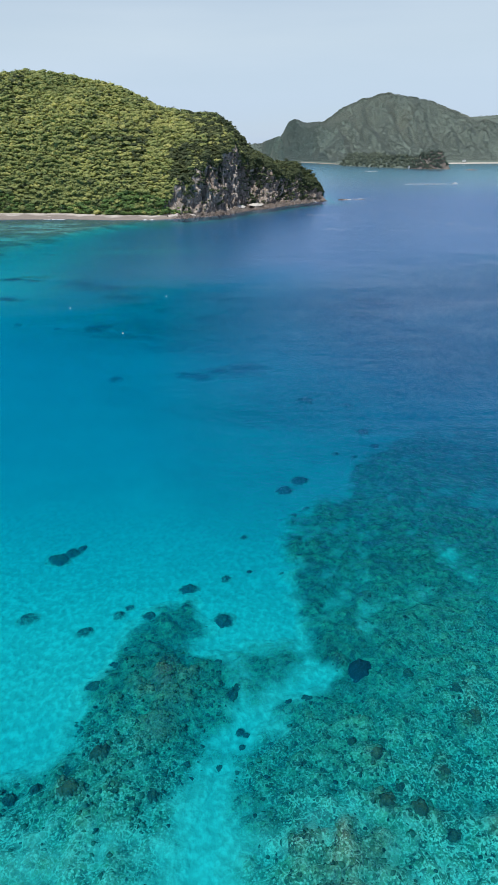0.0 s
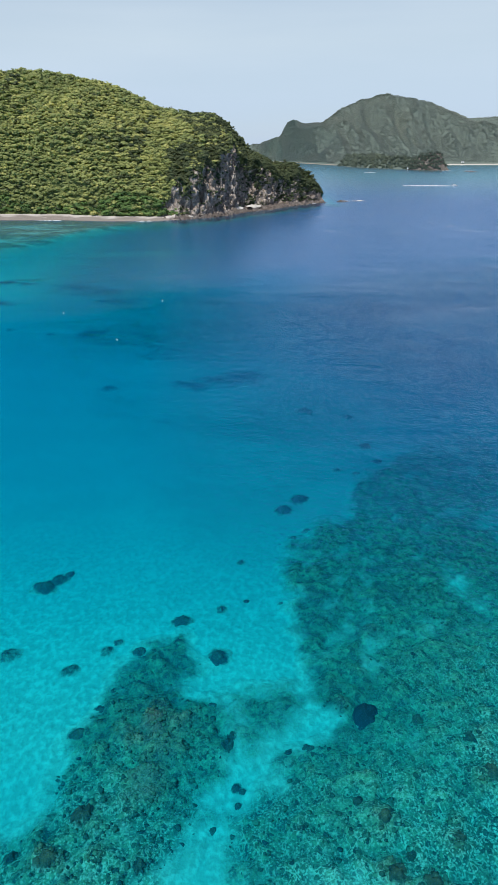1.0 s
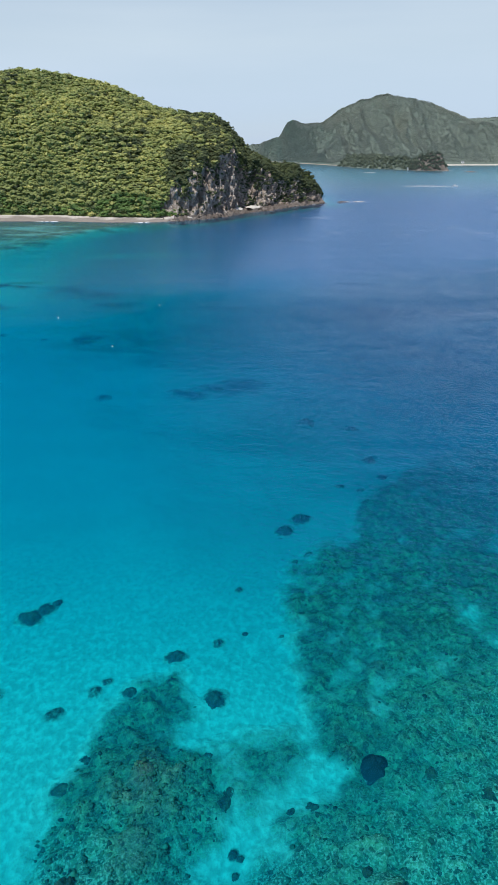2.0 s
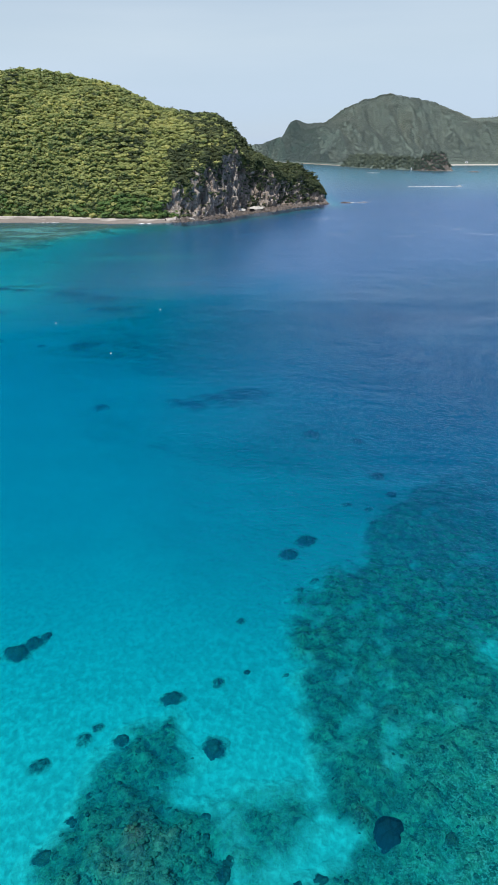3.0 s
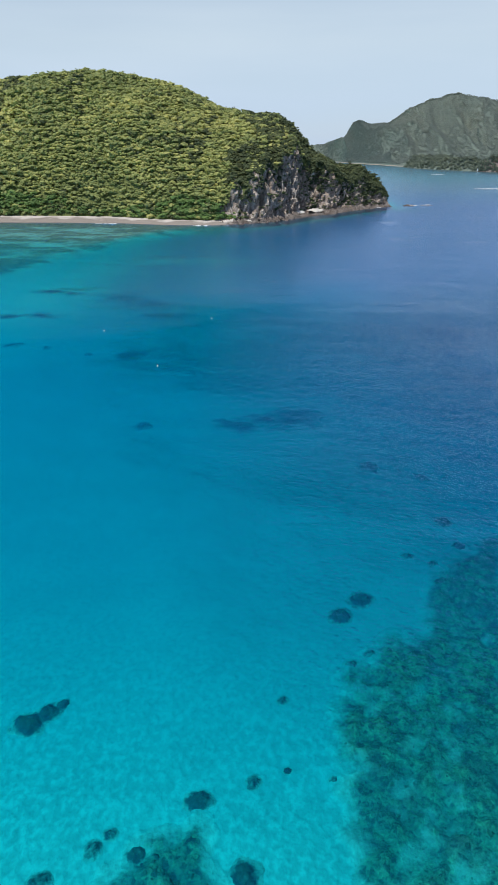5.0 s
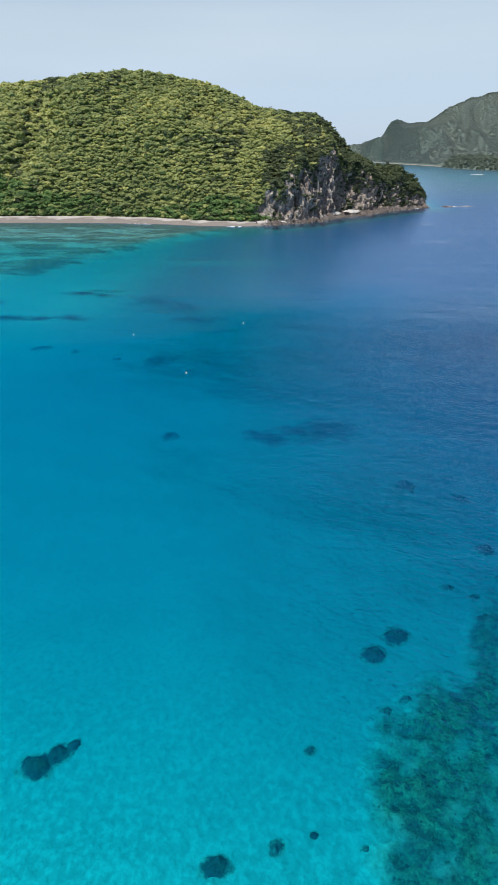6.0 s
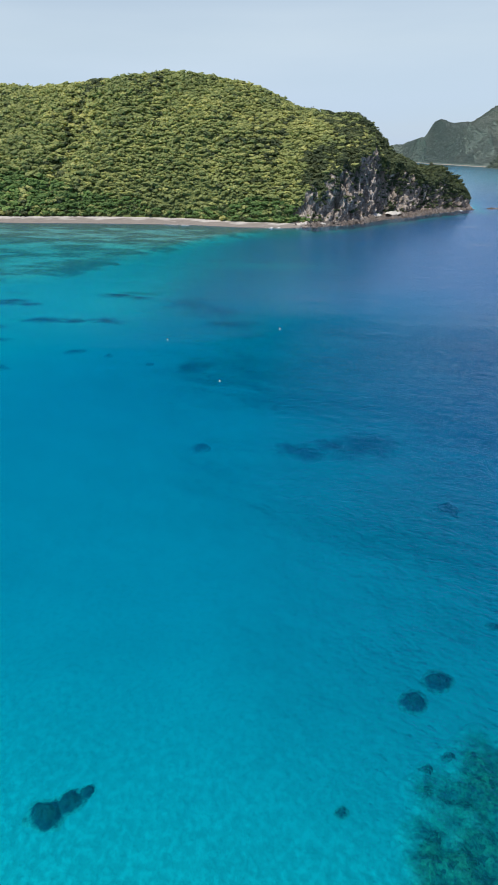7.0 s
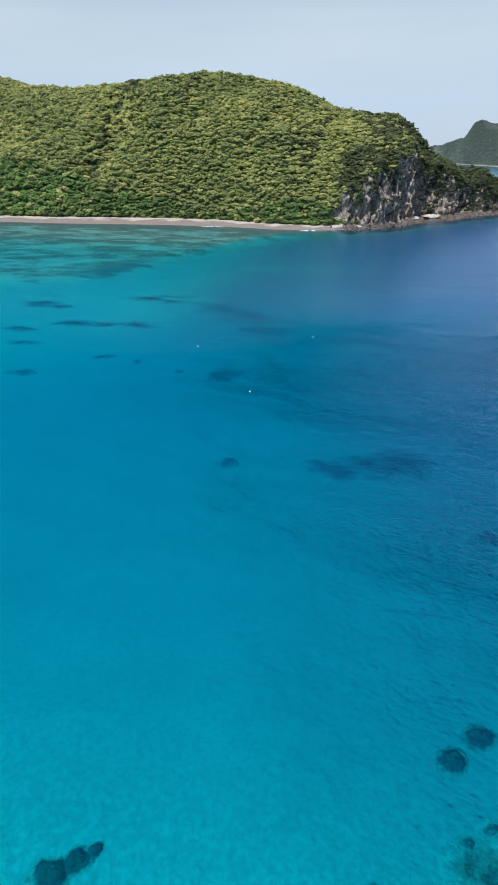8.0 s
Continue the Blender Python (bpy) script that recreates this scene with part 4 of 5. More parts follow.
def headland_woods():
    rnd = np.random.RandomState(11)
    s, u = [], []
    a = 1.7
    while a < 17.9:                                    # evenly spread, each place shaken a little
        c, r = along(COAST, a), along(CREST, a)
        k = min(int(a), len(COAST) - 2)
        wide = 0.5 * np.hypot(*(COAST[k + 1] - COAST[k])) + 0.5 * np.hypot(*(CREST[k + 1] - CREST[k])[:2])
        steps = np.arange(0.02, 1.05, 2.15 / np.hypot(*(r[:2] - c)))
        s.append(a + rnd.uniform(-0.55, 0.55, len(steps)) * 2.6 / wide)
        u.append(steps + rnd.uniform(-0.55, 0.55, len(steps)) * (steps[1] - steps[0]))
        a += 2.6 / wide
    s, u = np.clip(np.concatenate(s), 1.6, 17.95), np.clip(np.concatenate(u), 0.005, 1.06)
    c, r = along(COAST, s), along(CREST, s)
    run = np.hypot(*(r[:, :2] - c).T)
    p = ground_at(s, u)
    bluff, shelf = bluff_at(s), along(SHELF, s)
    d = u * run
    hold = np.array([noise.fractal((a * 0.06, b * 0.06, c * 0.05), 1.0, 2.0, 3) for a, b, c in p]) + 1.0 * ease(p[:, 2] / np.maximum(bluff, 1), 0.5, 1.0) + 0.06 - 0.5 * np.exp(-((s - 12.2) / 0.6) ** 2) + 0.42 * ease(s, 13.0, 13.8) * ease(p[:, 2], 5, 12)
    bare = (d < shelf - 0.5) | ((bluff > 12) & (p[:, 2] < bluff * 1.02) & (hold < -0.02)) | (p[:, 2] < 1.2)
    p, s, u = p[~bare], s[~bare], u[~bare]
    size = (1.5 + rnd.gamma(2.2, 0.55, len(p)).clip(0, 2.8)) * np.where(p[:, 0] < -225, 1.25, 1.0) * np.where((s > 9.8) & (p[:, 2] < bluff_at(s) * 1.02), 0.55, np.where(s > 9.6, 0.9, 1.0))
    patch = np.array([noise.noise((x * 0.018, y * 0.018, z * 0.02)) for x, y, z in p])
    tone = np.clip(0.50 + 0.45 * patch + rnd.normal(0, 0.22, len(p)), 0, 1)
    lap = s + 0.7 * np.array([noise.noise((a * 0.05, b * 0.05, c * 0.05)) for a, b, c in p])
    thick = np.array([noise.fractal((a * 0.022, b * 0.013, 7.0), 1.0, 2.0, 3) for a, b, c in p])          # darker crowns clustered by noise, and along one gully below
    dusky = (lap > 10.75) | ((lap > 9.8) & (u < 0.42)) | (rnd.uniform(0, 1, len(p)) < 0.03 + 0.30 * ease(thick, 0.30, 0.62) + 0.35 * np.exp(-((p[:, 0] + 274) / 9) ** 2) * ease(p[:, 2], 22, 40))
    dusky &= ~((s > 10.5) & (s < 13) & (rnd.uniform(0, 1, len(p)) < 0.25))
    shore = ~dusky & (p[:, 2] < 11 + 6 * np.sin(p[:, 0] * 0.05) + 26 * ease(-p[:, 0], 215, 300)) & (rnd.uniform(0, 1, len(p)) < 0.8)
    lift = np.stack([0 * size, 0 * size, 0.45 * size], 1)
    for name, m, material, label in (("hill_woodland", ~dusky & ~shore, M_LEAF, "dense low woodland of yellow green and dark green crowns on a slope"),
                                     ("cliff_woodland", dusky, M_PINE, "dark wind-clipped trees and shrubs over the cliff"),
                                     ("shore_thicket", shore, M_SHRUB, "bright green coastal thicket at the foot of the hill")):
        canopy(name, CROWNS, (p + lift)[m], size[m], tone[m], material, label)


headland_woods()


def cliff_scrub():
    """Dark low bushes that cling to the ledges of the cliff, thickest towards the point."""
    rnd = np.random.RandomState(31)
    n = 7500
    s, v = rnd.uniform(9.9, 17.9, n), rnd.uniform(0.26, 0.66, n)
    e = shelf_share(s)
    p = ground_at(s, e + (v - 0.25) / 0.75 * (1 - e))
    bluff = bluff_at(s)
    clump = np.array([noise.fractal((a * 0.085, b * 0.085, c * 0.11), 1.0, 2.0, 4) for a, b, c in p])
    high = p[:, 2] / np.maximum(bluff, 1)
    want = clump + 0.75 * ease(high, 0.45, 1.0) + 0.30 * ease(s, 12.9, 13.6) * ease(p[:, 2], 5, 10) - 0.55 * np.exp(-((s - 12.3) / 0.45) ** 2) - 0.5 * ease(s, 16.2, 17.4) - 0.02
    keep = (want > 0.24) & (p[:, 2] > 4.0) & (high < 1.25)
    p, s = p[keep], s[keep]
    size = 0.75 + rnd.gamma(2.0, 0.38, len(p)).clip(0, 1.8)
    tone = np.clip(rnd.normal(0.25, 0.22, len(p)), 0, 1)
    canopy("cliff_scrub", BUSHES, p + np.stack([0.2 * size, -0.3 * size, 0.3 * size], 1), size, tone, M_PINE, "dark low scrub clinging to the ledges of the cliff")


cliff_scrub()


def tree_thing(seed, tall, wide):
    """A single tree: tapered, bent trunk with limbs under an open crown of leaf clumps."""
    rnd = random.Random(seed)
    base = new("wind_bent_tree")
    bm = bmesh.new()

    def limb(points, r0, r1):
        rings = []
        for k, p in enumerate(points):
            r = r0 + (r1 - r0) * k / (len(points) - 1)
            rings.append([bm.verts.new(Vector(p) + Vector((r * math.cos(a), r * math.sin(a), 0))) for a in (0, 1.05, 2.09, 3.14, 4.19, 5.24)])
        for a, b in zip(rings, rings[1:]):
            for i in range(6):
                bm.faces.new((a[i], a[(i + 1) % 6], b[(i + 1) % 6], b[i]))
        bm.faces.new(rings[-1])

    lean = (rnd.uniform(-0.5, 0.5), rnd.uniform(-0.5, 0.5))
    limb([(0, 0, -0.8), (lean[0] * 0.4, lean[1] * 0.4, tall * 0.3), (lean[0], lean[1], tall * 0.62), (lean[0] * 1.2, lean[1] * 1.2, tall * 0.9)], 0.24, 0.07)
    lobes = [(lean[0] * 1.2, lean[1] * 1.2, tall * 0.95, wide * 0.55)]
    for k in range(4):
        a = k * 1.57 + rnd.uniform(-0.4, 0.4)
        tip = (lean[0] + wide * 0.6 * math.cos(a), lean[1] + wide * 0.6 * math.sin(a), tall * rnd.uniform(0.62, 0.85))
        limb([(lean[0] * 0.8, lean[1] * 0.8, tall * 0.45), ((lean[0] + tip[0]) / 2, (lean[1] + tip[1]) / 2, tall * 0.58), tip], 0.11, 0.04)
        lobes.append((*tip, wide * rnd.uniform(0.36, 0.52)))
    part("trunk", bm, M_BARK, base)
    pts, tris, n0 = [], [], 0
    for k, (x, y, z, r) in enumerate(lobes):
        co, tri = crown_shape(seed * 10 + k, 40, 2, 0.45, 0.24)
        pts.append(co * r + np.array([x, y, z]))
        tris.append(tri + n0)
        n0 += len(co)
    me = mesh_of("crown", np.concatenate(pts), np.concatenate(tris), [M_PINE], smooth=False)
    tones = np.concatenate([np.full(len(p), rnd.uniform(0.2, 0.8)) for p in pts])
    me.attributes.new("tone", "FLOAT", "POINT").data.foreach_set("value", tones)
    crown = new("crown", me)
    crown.parent = base
    return base


def lone_trees():
    """Trees that stand clear on the crest, over the cliff and along the beach."""
    rnd = random.Random(21)
    first = {"crest": [tree_thing(k, rnd.uniform(4.5, 6.5), rnd.uniform(1.7, 2.5)) for k in range(1, 5)]}
    spots = [(rnd.uniform(8.5, 14.0), rnd.uniform(0.965, 0.995)) for _ in range(40)] + [(rnd.uniform(13.4, 16.6), rnd.uniform(0.5, 0.95)) for _ in range(26)] \
        + [(rnd.uniform(10.3, 12.8), rnd.uniform(0.3, 0.6)) for _ in range(18)]
    for k, (s, u) in enumerate(spots):
        g = ground_at(s, u)[0]
        size = rnd.uniform(0.75, 1.15) if s > 13 else rnd.uniform(0.5, 0.75)
        m = Matrix.LocRotScale(Vector(g) + Vector((0, 0, -0.2)), Euler((0, 0, rnd.uniform(0, 6.28))), (size, size, size))
        kind = first["crest"][k % 4]
        if k < 4:
            ob = kind
            ob.matrix_basis = m
        else:
            ob = copy_thing(kind, m)
            ob.matrix_basis = m
        tagged(ob, "small dark wind-bent tree on the crest of the hill" if u > 0.96 else "small dark wind-bent tree over the sea cliff", "tree", "crest trees" if u > 0.96 else "cliff trees")


lone_trees()


def far_woods():
    rnd = np.random.RandomState(3)
    n = 27000
    s, u = rnd.uniform(1.9, 12.5, n), rnd.uniform(0.08, 1.03, n) ** 0.9
    p = far_island(s, u)
    fold = np.array([noise.noise((a * 0.006, b * 0.004, 3.0)) for a, b, c in p])
    canopy("far_woodland", FLAT_CROWNS, p + np.array([0, 0, 0.5]), rnd.uniform(3.0, 5.2, n), np.clip(0.45 + 0.9 * fold + rnd.normal(0, 0.12, n), 0, 1), M_FAR, "distant woodland over the island's slopes, its green greyed for haze", smooth=True)
    q = PROM_CO[PROM_CO[:, 2] > 0.8]
    q = q[rnd.randint(0, len(q), 3600)] + rnd.uniform(-4, 4, (3600, 3)) * np.array([1, 1, 0])
    canopy("point_woodland", LOW_CROWNS, q, rnd.uniform(3.5, 6.5, len(q)), np.clip(rnd.normal(0.5, 0.25, len(q)), 0, 1), M_POINT, "dark trees on the low point")
    q = ISLET_CO[ISLET_CO[:, 2] > 1.5 + 9 * ease(ISLET_CO[:, 0], 484, 500)]
    q = q[rnd.randint(0, len(q), 1100)]
    canopy("islet_woodland", LOW_CROWNS, q, rnd.uniform(2.5, 4.5, len(q)), np.clip(rnd.normal(0.3, 0.3, len(q)), 0, 1), M_POINT, "dark trees over the islet")


far_woods()


# ---- coral heads ----
HEADS = [  # plan x, y and half width in metres
    (8.6, 96.8, 1.6), (5.8, 93.2, 1.5), (-27.2, 73.5, 1.6), (-25.7, 75.0, 1.2), (-24.6, 76.3, 0.7), (-8.2, 66.6, 1.15), (-3.4, 60.2, 1.35), (-27.6, 60.8, 1.2), (-20.0, 58.3, 1.0), (-16.4, 61.3, 0.8),
    (-15.3, 62.7, 0.6), (-12.6, 61.2, 0.9), (-15.1, 52.4, 0.85), (-16.6, 49.5, 1.0), (12.0, 51.5, 1.8), (4.0, 47.1, 0.9), (5.8, 47.6, 0.9), (11.5, 40.2, 1.1), (17.3, 38.5, 0.9), (11.6, 35.7, 1.1),
    (14.4, 35.0, 1.1), (-16.1, 36.8, 1.2), (-14.2, 40.6, 1.2), (-8.7, 36.5, 0.8), (-3.1, 40.0, 0.55), (-2.1, 48.2, 0.9), (-0.9, 50.1, 0.7), (-3.6, 53.0, 0.9), (22.1, 44.5, 1.0), (21.5, 48.5, 0.7),
    (-21.3, 36.4, 0.8), (-19.3, 37.2, 0.9), (-8.1, 62.5, 0.7), (-14.4, 55.0, 0.6), (17.0, 50.8, 0.7), (16.6, 32.8, 0.9), (23.1, 117.2, 1.3), (9.0, 86.5, 0.9), (6.8, 84.7, 0.7), (-1.0, 79.0, 0.6),
    (-0.2, 70.5, 0.4), (4.3, 69.8, 0.5), (-3.3, 69.0, 0.8), (16.2, 107.7, 0.8), (24.5, 110.7, 1.2), (19.7, 105.9, 0.8), (20.0, 100.9, 1.3), (-9.5, 52.4, 0.8), (13.2, 37.2, 0.6), (9.6, 41.8, 0.6),
    (-1.1, 44.0, 0.5), (-0.5, 43.7, 0.35), (-0.9, 42.2, 0.45), (-3.0, 40.2, 0.45), (1.3, 50.2, 0.5), (-1.5, 49.2, 0.7), (2.6, 46.2, 0.35)]
HALF_BURIED = (7, 8, 9, 10, 37, 38, 39, 41, 42, 43, 45)


def reef_lift(x, y):
    """How far the reef's top stands over the bare bed."""
    lie = np.maximum(inside_of(RIGHT_REEF, x, y), inside_of(LEFT_REEF, x, y))
    crown = np.max([mh * ease(1 - np.hypot(np.asarray(x) - mx, np.asarray(y) - my) / mr, -0.2, 0.9) for mx, my, mr, mh in MOUNDS], 0)
    return crown + 0.50 * ease(lie, -1.5, 2.5) + 0.5 * ease(lie, -1, 8) * ease(-np.asarray(y, float), -98, -60)


def coral_head(k, x, y, r):
    """A ragged knoll of fused colonies, steep-sided, fraying out into the sand."""
    n = 36
    r *= 0.82 if float(reef_lift(x, y)) > 0.25 and y < 46 else 1.0
    X, Y = np.meshgrid(np.linspace(-1.7, 1.7, n), np.linspace(-1.7, 1.7, n), indexing="ij")
    a = 0.75 + 0.5 * math.sin(k * 2.3)                      # most lie askew, longer one way
    U, V = (X * math.cos(a) + Y * math.sin(a)) / 1.15, (Y * math.cos(a) - X * math.sin(a)) * 1.05
    lie = 1 - np.hypot(U, V) + (0.09 if k == 14 else 0.22) * fbm(X * 1.2 + 9 * k, Y * 1.2, 2.0 + k, 5)
    cover = ease(lie, -0.34, 0.55) * (0.66 if k in HALF_BURIED else 1.0)      # a few are half buried and pale
    tall = min(0.42 * r, 0.75)
    if float(reef_lift(x, y)) > 0.25:
        tall = (0.75 if k == 14 else 0.30) + 0.22 * r
        lie = lie + (0.0 if k == 14 else 0.32) * fbm(X * 2.4 + 5 * k, Y * 2.4, 4.0, 4)
        cover = ease(lie, -0.2, 0.45)
    floor_z = bed_z(X * r + x, Y * r + y) - float(bed_z(x, y))
    Z = floor_z - 0.12 + tall * ease(lie, 0.0, 0.8) * (1 + 0.50 * fbm(X * 2.6 + k, Y * 2.6, 7.0, 5)) + 0.14 * ease(cover, 0, 0.15)
    fa = grid_faces(n, n)
    on_reef = float(reef_lift(x, y)) > 0.25
    Z = Z - (0.5 * (1 - cover) if on_reef else 0)
    fa = fa[(cover.ravel()[fa] > (0.45 if on_reef else 0.01)).any(1)]
    used = np.unique(fa.ravel())
    co, fa = trimmed(np.stack([X * r, Y * r, Z], -1).reshape(-1, 3), fa)
    me = mesh_of("coral_bommie", co, fa, [M_BLACKCORAL if k == 14 else M_DARKCORAL])
    me.attributes.new("cover", "FLOAT", "POINT").data.foreach_set("value", cover.ravel()[used])
    base_z = float(reef_lift(x, y) + bed_z(x, y))
    soak(me, co[:, 0] + x, co[:, 1] + y, co[:, 2] + base_z, 3.5 if k == 14 else 1.5 if on_reef else 0.8)
    ob = new("coral_bommie", me)
    ob.matrix_basis = pose(x, y, base_z)
    return tagged(ob, "large dark ragged coral head on the pale sand" if r > 1.2 else "small dark ragged coral head beside the reef", "coral", "coral heads")


for k, (x, y, r) in enumerate(HEADS):
    coral_head(k, x, y, r)

PATCHES = [  # plan x, y and half sizes of deeper coral beds, flattened and stretched in y to fit the camera's view
    (-50.2, 202.0, 5.6, 4.8), (-34.2, 150.8, 2.4, 1.8), (-14.0, 153.3, 5.4, 3.2), (-8.6, 156.6, 4.6, 2.4), (-2.6, 158.2, 8.0, 4.2), (12.8, 135.8, 2.2, 1.8), (22.0, 132.4, 1.6, 1.2), (-77.6, 206.0, 1.5, 1.3), (-89.0, 208.0, 3.5, 1.8),
    (-144.0, 265.0, 9.0, 3.6), (-134.0, 262.5, 5.0, 2.0), (-107.0, 284.0, 9.0, 3.4), (-96.5, 281.0, 7.0, 3.4), (-116.0, 241.0, 10.0, 3.0), (-104.5, 242.5, 7.0, 2.8), (-94.0, 244.5, 7.0, 2.8), (-131.0, 229.0, 7.0, 2.4),
    (-120.5, 215.0, 6.0, 2.0), (-104.5, 189.8, 5.0, 2.2), (-63.0, 201.0, 1.4, 1.0), (-74.0, 277.0, 13.0, 8.0), (-60.0, 266.0, 12.0, 8.0), (-50.0, 249.0, 11.0, 4.0)]
for k, (x, y, rx, ry) in enumerate(PATCHES):
    X, Y = np.meshgrid(np.linspace(-1.5, 1.5, 34), np.linspace(-1.5, 1.5, 34), indexing="ij")
    lie = 0.85 - np.hypot(X, Y) + 0.5 * fbm(X * 1.1 + 9 * k, Y * 1.1, 2.0 + k, 5)
    cover = ease(lie, -0.6, 1.0) * (1.0 if ry < 5 else 0.7)
    fa = grid_faces(34, 34)
    fa = fa[(cover.ravel()[fa] > 0.01).any(1)]
    used = np.unique(fa.ravel())
    Z = bed_z(X * rx + x, Y * ry * 1.6 + y) - 0.14 + 0.62 * cover + 0.10 * fbm(X * 4, Y * 4, k, 3)
    co, fa = trimmed(np.stack([X * rx, Y * ry * 1.6, Z - float(bed_z(x, y))], -1).reshape(-1, 3), fa)
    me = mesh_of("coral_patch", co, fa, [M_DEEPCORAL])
    me.attributes.new("cover", "FLOAT", "POINT").data.foreach_set("value", cover.ravel()[used])
    soak(me, co[:, 0] + x, co[:, 1] + y, co[:, 2] + float(bed_z(x, y)))
    ob = new("coral_patch", me)
    ob.matrix_basis = pose(x, y, float(bed_z(x, y)))
    tagged(ob, "low spreading patch of dark coral in deeper blue water", "coral", "coral patches")


def colonies():
    """Countless small colonies and boulders on and round the reefs."""
    rnd = np.random.RandomState(8)
    shapes = []
    for k in range(8):
        bm = lump(k + 20, 1, 0.7, 0.50, 0.45)
        bm.verts.ensure_lookup_table()
        shapes.append((np.array([v.co[:] for v in bm.verts]), np.array([[v.index for v in f.verts] for f in bm.faces])))
        bm.free()
    x, y, z, tone, r = [], [], [], [], []
    for xs, ys, top, cover, crown in REEF_TOPS:
        n = 52000 if len(xs) > 130 else 26000
        px, py = rnd.uniform(xs[0], min(xs[-1], 40), n), ys[0] + (ys[-1] - ys[0]) * rnd.uniform(0, 1, n)
        i, j = np.clip(np.rint((px - xs[0]) / 0.4).astype(int), 0, len(xs) - 1), np.clip(np.rint((py - ys[0]) / 0.4).astype(int), 0, len(ys) - 1)
        clump = np.array([noise.noise((a * 0.45, b * 0.45, 3.0)) for a, b in zip(px, py)])
        want = ease(cover[i, j] + 0.4 * clump, 0.5, 1.0) * (0.10 + 0.55 * ease(-py, -66, -40)) + 0.25 * ease(crown[i, j], 0.1, 0.5)
        keep = (rnd.uniform(0, 1, n) < want) & (py > 25) & (py < 84) & (np.abs(px) < 0.46 * (py + 14))
        x.append(px[keep])
        y.append(py[keep])
        z.append(top[i, j][keep] - 0.05)
        tone.append(np.clip(rnd.normal(0.42, 0.20, keep.sum()) + 0.2 * crown[i, j][keep], 0, 1))
        r.append((rnd.gamma(2.4, 0.040, keep.sum()) + 0.06).clip(0, 0.30))
    x, y, z, tone, r = (np.concatenate(a) for a in (x, y, z, tone, r))
    made = canopy("coral_colonies", shapes, np.stack([x, y, z], 1), r, tone, M_COLONY, "many small brown and tan coral colonies over the reef", "coral", True)
    _xyz = np.array([v.co[:] for v in made.data.vertices])
    soak(made.data, *_xyz.T, 1.3)


colonies()

# ---- shore rocks ----
_stones = []
for k in range(6):
    _bm = lump(k + 60, 2, 0.75, 0.75, 0.45)
    _me = bpy.data.meshes.new("boulder")
    _bm.to_mesh(_me)
    _bm.free()
    _me.materials.append(M_SHORE)
    _stones.append(_me)
_rnd = random.Random(4)
for k in range(230):
    s = _rnd.uniform(9.2, 17.9) if k < 200 else _rnd.uniform(16.2, 17.95)
    c = along(COAST, s)
    deep = float(along(SHELF, s))
    r = _rnd.uniform(0.45, 1.3) * (2.1 if _rnd.random() < 0.2 else 1.0)
    back_by = _rnd.uniform(-2.5, 0.85 * deep)
    g = ground_at(s, max(back_by, 0.3) / 140.0)[0]
    x, y = c[0] + back_by * -0.45, c[1] + back_by * 0.9
    z = -0.5 if back_by < 0.5 else max(float(g[2]) - 0.3 * r, -0.4)
    ob = new("boulder", _stones[k % 6])
    ob.matrix_basis = Matrix.LocRotScale((x, y, z), Euler((_rnd.uniform(-0.3, 0.3), _rnd.uniform(-0.3, 0.3), _rnd.uniform(0, 6.28))), (r, r * _rnd.uniform(0.7, 1.3), r * _rnd.uniform(0.7, 1.2)))
    tagged(ob, "large dark weathered boulder at the cliff foot" if r > 1.7 else "dark weathered boulder at the water's edge", "rock", "shore boulders")
# skerries running out from the tip of the headland
for k, (x, y, r) in enumerate(((97, 701, 3.0), (101, 703, 2.2), (104, 706, 1.5), (113, 708, 1.6), (118, 709, 1.8), (122, 709, 1.0))):
    ob = new("skerry", _stones[(k * 2) % 6])
    ob.matrix_basis = Matrix.LocRotScale((x, y, -0.5), Euler((0, 0, k * 2.1)), (r * 1.4, r, r * 0.75))
    tagged(ob, "low dark reef rock awash off the headland's tip", "rock", "skerries")
for k, (x, y, r) in enumerate(((535, 1640, 7), (545, 1645, 5), (528, 1650, 3.5), (232, 2560, 5), (250, 2470, 5))):
    ob = new("skerry", _stones[(k * 2 + 1) % 6])
    ob.matrix_basis = Matrix.LocRotScale((x, y, -0.8), Euler((0, 0, k * 1.1)), (r * 1.5, r, r * 0.5))
    tagged(ob, "distant dark rock awash near the islet", "rock", "skerries")


def sand_pocket(name, x, y, z, rx, ry, turn, label):
    X, Y = np.meshgrid(np.linspace(-1.2, 1.2, 30), np.linspace(-1.2, 1.2, 30), indexing="ij")
    lie = 1 - np.hypot(X, Y) + 0.25 * fbm(X * 2, Y * 2, x, 3)
    Z = np.clip(lie, -0.3, 1) * 1.1 + Y * 0.8 + 0.1 * fbm(X * 4, Y * 4, y, 3)
    fa = grid_faces(30, 30)
    fa = fa[(lie.ravel()[fa] > -0.05).any(1)]
    co, fa = trimmed(np.stack([X * rx, Y * ry, Z], -1).reshape(-1, 3), fa)
    ob = new(name, mesh_of(name, co, fa, [M_WHITESAND]))
    ob.matrix_basis = pose(x, y, z, 0, 0, turn)
    return tagged(ob, label, "beach", kind="structure")


sand_pocket("pocket_beach", 6.0, 604.0, 3.2, 8.5, 3.6, 50, "small heap of white sand in a gap of the cliff")
sand_pocket("pocket_beach", -8.0, 589.0, 2.8, 6.0, 2.6, 50, "small heap of white sand in a gap of the cliff")
sand_pocket("pocket_beach", -45.0, 524.0, 1.3, 2.6, 1.6, 20, "scrap of white sand between boulders")


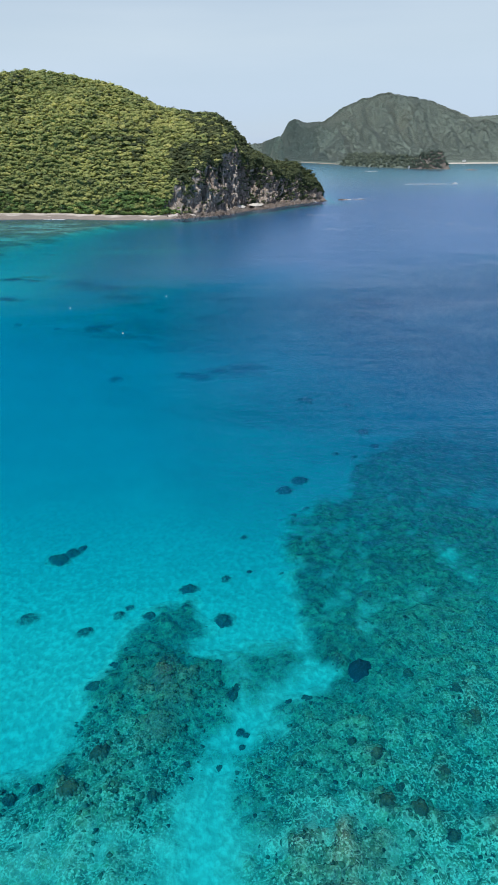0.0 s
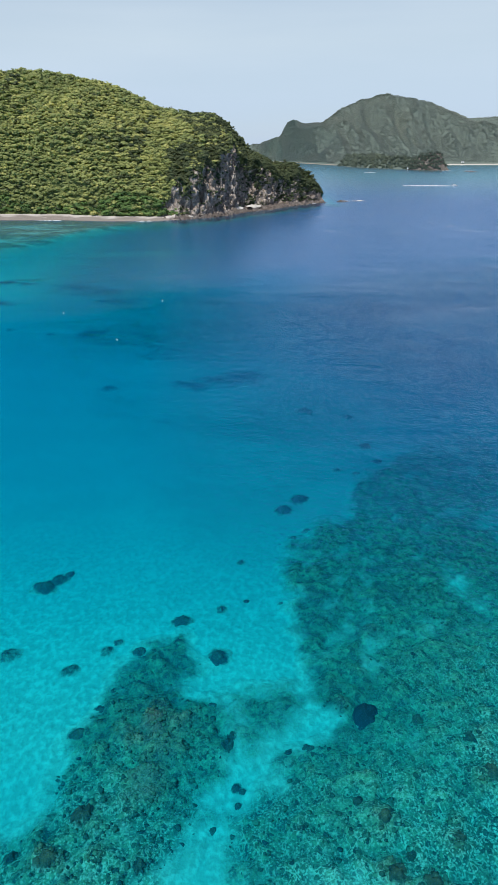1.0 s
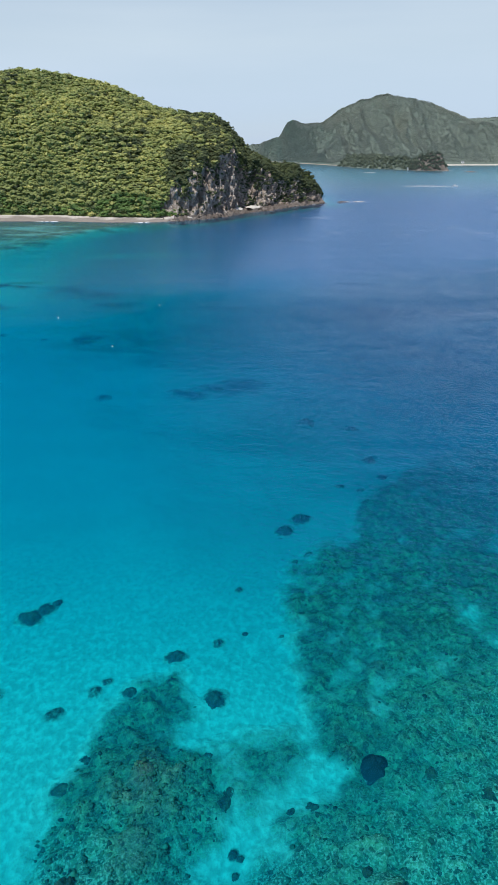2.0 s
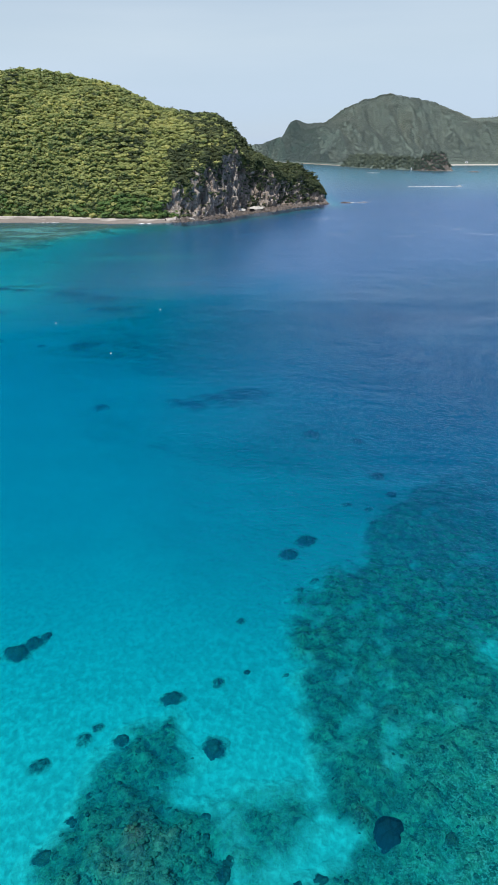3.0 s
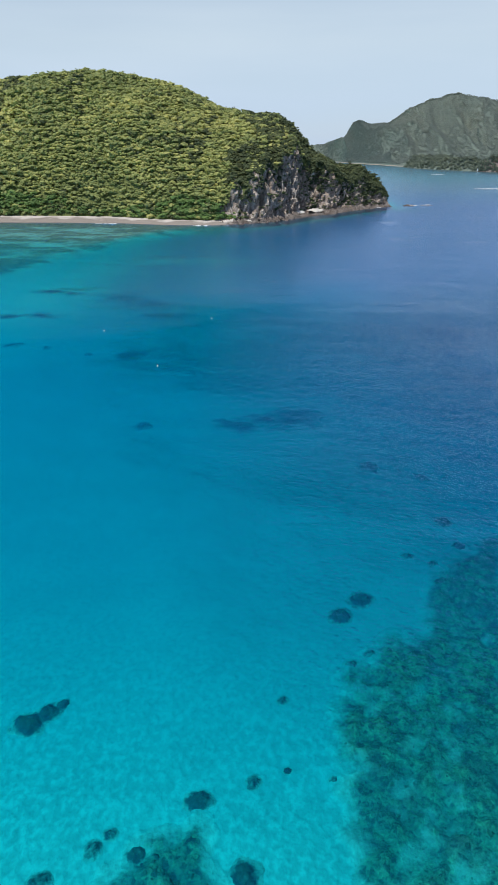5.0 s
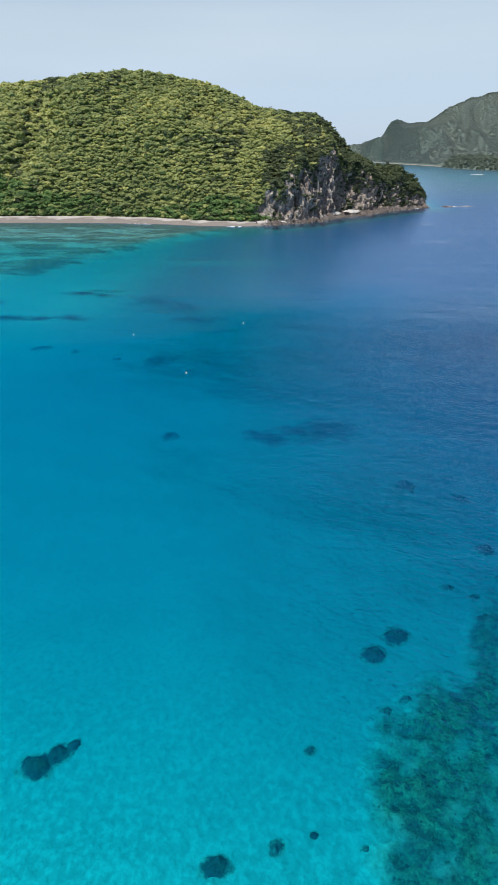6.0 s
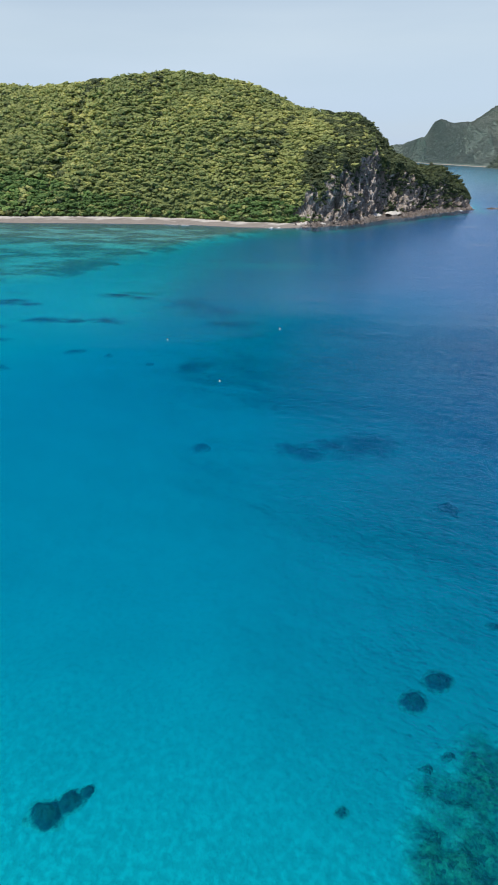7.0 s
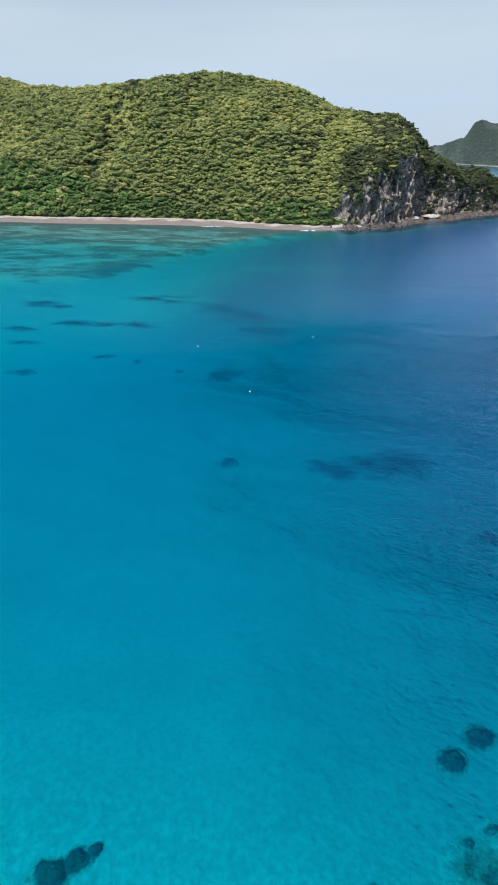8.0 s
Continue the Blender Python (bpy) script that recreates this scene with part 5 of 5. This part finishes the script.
def foam(name, x, y, rx, ry, turn, seed, cut, label):
    """Broken white water, raised over the sea so that it shows in the camera's view."""
    X, Y = np.meshgrid(np.linspace(-1, 1, 70), np.linspace(-1, 1, 26), indexing="ij")
    lie = 1 - np.hypot(X, Y) + 0.9 * fbm(X * rx * 0.35, Y * ry * 0.9, seed, 4) - cut
    fa = grid_faces(70, 26)
    fa = fa[(lie.ravel()[fa] > 0).all(1)]
    co, fa = trimmed(np.stack([X * rx, Y * ry, 0.25 + 0.5 * np.clip(lie, 0, 1)], -1).reshape(-1, 3), fa)
    ob = new(name, mesh_of(name, co, fa, [M_FOAM]))
    ob.matrix_basis = pose(x, y, 0, 0, 0, turn)
    return tagged(ob, label, "foam", kind="stuff")


foam("surf", 103, 701, 9, 3.0, 15, 3, 0.5, "white surf round the skerries")
foam("surf", 117, 707, 9, 2.2, 5, 5, 0.4, "white surf round the skerries")
foam("surf", 68, 672, 6, 1.6, 40, 7, 0.5, "thin white surf below the cliff")
foam("surf", -78, 501.5, 9, 1.2, 8, 9, 0.35, "thin white surf on the shingle")
foam("surf", -150, 507.5, 16, 0.9, 0, 11, 0.45, "thin white surf on the shingle")
foam("surf", 500, 1722, 22, 5, 10, 13, 0.4, "distant white surf round the islet")
foam("surf", 548, 1700, 30, 9, 10, 15, 0.62, "distant white surf round the islet")
foam("wake", 266, 1003, 38, 6.0, -4, 17, 0.0, "long white wake behind the motor boat")
foam("wake", 284, 1584, 15, 7.0, 0, 19, -0.1, "white wake of a distant boat")


# ---- boats and houses far off ----
def motor_boat(x, y, turn, size):
    base = new("motor_boat")
    base.matrix_basis = Matrix.LocRotScale((x, y, 0.0), Euler((0, 0, radians(turn))), (size, size, size))
    tagged(base, "small white motor boat with a cabin under way", "boat")
    bm = bmesh.new()
    rings = []
    for k in range(9):
        u = k / 8
        half = 1.15 * (1 - max(u - 0.45, 0) ** 2 / 0.3025) ** 0.5 if u < 1 else 0.02
        lift = 0.35 * u * u
        rings.append([bm.verts.new((-3.6 + 7.2 * u, w * half, h)) for w, h in ((-1.0, 0.95 + lift), (-0.85, 0.15 + lift), (0, -0.35 + lift), (0.85, 0.15 + lift), (1.0, 0.95 + lift))])
    for a, b in zip(rings, rings[1:]):
        for i in range(4):
            bm.faces.new((a[i], b[i], b[i + 1], a[i + 1]))
        bm.faces.new((a[4], b[4], b[0], a[0]))
    bm.faces.new(rings[0])
    bm.faces.new(rings[-1])
    part("hull", bm, M_WHITE, base)
    cabin = part("cabin", box(bmesh.new(), (-1.4, -0.8, 0.95), (1.2, 0.8, 2.3), 0.15), M_WHITE, base)
    part("windscreen", box(bmesh.new(), (1.18, -0.62, 1.6), (1.24, 0.62, 2.1)), M_GLASS, cabin, "dark windscreen")
    part("outboard_motor", box(bmesh.new(), (-4.0, -0.25, 0.2), (-3.55, 0.25, 1.3), 0.08), M_GREYPAINT, base, "grey outboard motor")


motor_boat(305, 1000, -4, 1.1)


def house(x, y, z, turn, w, d, h):
    base = new("house")
    base.matrix_basis = pose(x, y, z, 0, 0, turn)
    tagged(base, "small white house with a grey pitched roof by the shore", "house", "shore houses")
    part("wall", box(bmesh.new(), (-w / 2, -d / 2, 0), (w / 2, d / 2, h)), M_WHITE, base)
    bm = bmesh.new()
    a = [bm.verts.new(p) for p in ((-w / 2 - 0.4, -d / 2 - 0.4, h), (w / 2 + 0.4, -d / 2 - 0.4, h), (w / 2 + 0.4, d / 2 + 0.4, h), (-w / 2 - 0.4, d / 2 + 0.4, h), (-w / 2 - 0.4, 0, h + d * 0.35), (w / 2 + 0.4, 0, h + d * 0.35))]
    for f in ((0, 1, 5, 4), (2, 3, 4, 5), (3, 0, 4), (1, 2, 5), (3, 2, 1, 0)):
        bm.faces.new([a[i] for i in f])
    part("roof", bm, M_GREYPAINT, base, "grey pitched roof")
    for k in (-0.28, 0.05):
        part("window", box(bmesh.new(), (w * k, -d / 2 - 0.05, h * 0.35), (w * (k + 0.18), -d / 2 + 0.02, h * 0.75)), M_GLASS, base, "dark window")


house(424, 1800, 1.0, 10, 7, 5, 4.5)
house(735, 2345, 6.0, 0, 9, 6, 4)

# ---- buoys ----
for x, y in ((-61.0, 211.9), (-37.2, 179.6), (-30.5, 230.2)):
    base = new("mooring_buoy")
    base.matrix_basis = pose(x, y, 0.0)
    tagged(base, "small round white mooring buoy afloat", "buoy", "mooring buoys")
    bm = bmesh.new()
    bmesh.ops.create_uvsphere(bm, u_segments=16, v_segments=10, radius=0.22, matrix=Matrix.Translation((0, 0, 0.08)))
    part("float", bm, M_WHITE, base)
    bm = bmesh.new()
    bmesh.ops.create_cone(bm, segments=10, radius1=0.07, radius2=0.04, depth=0.22, matrix=Matrix.Translation((0, 0, 0.4)), cap_ends=True)
    part("stem", bm, M_ORANGE, base)
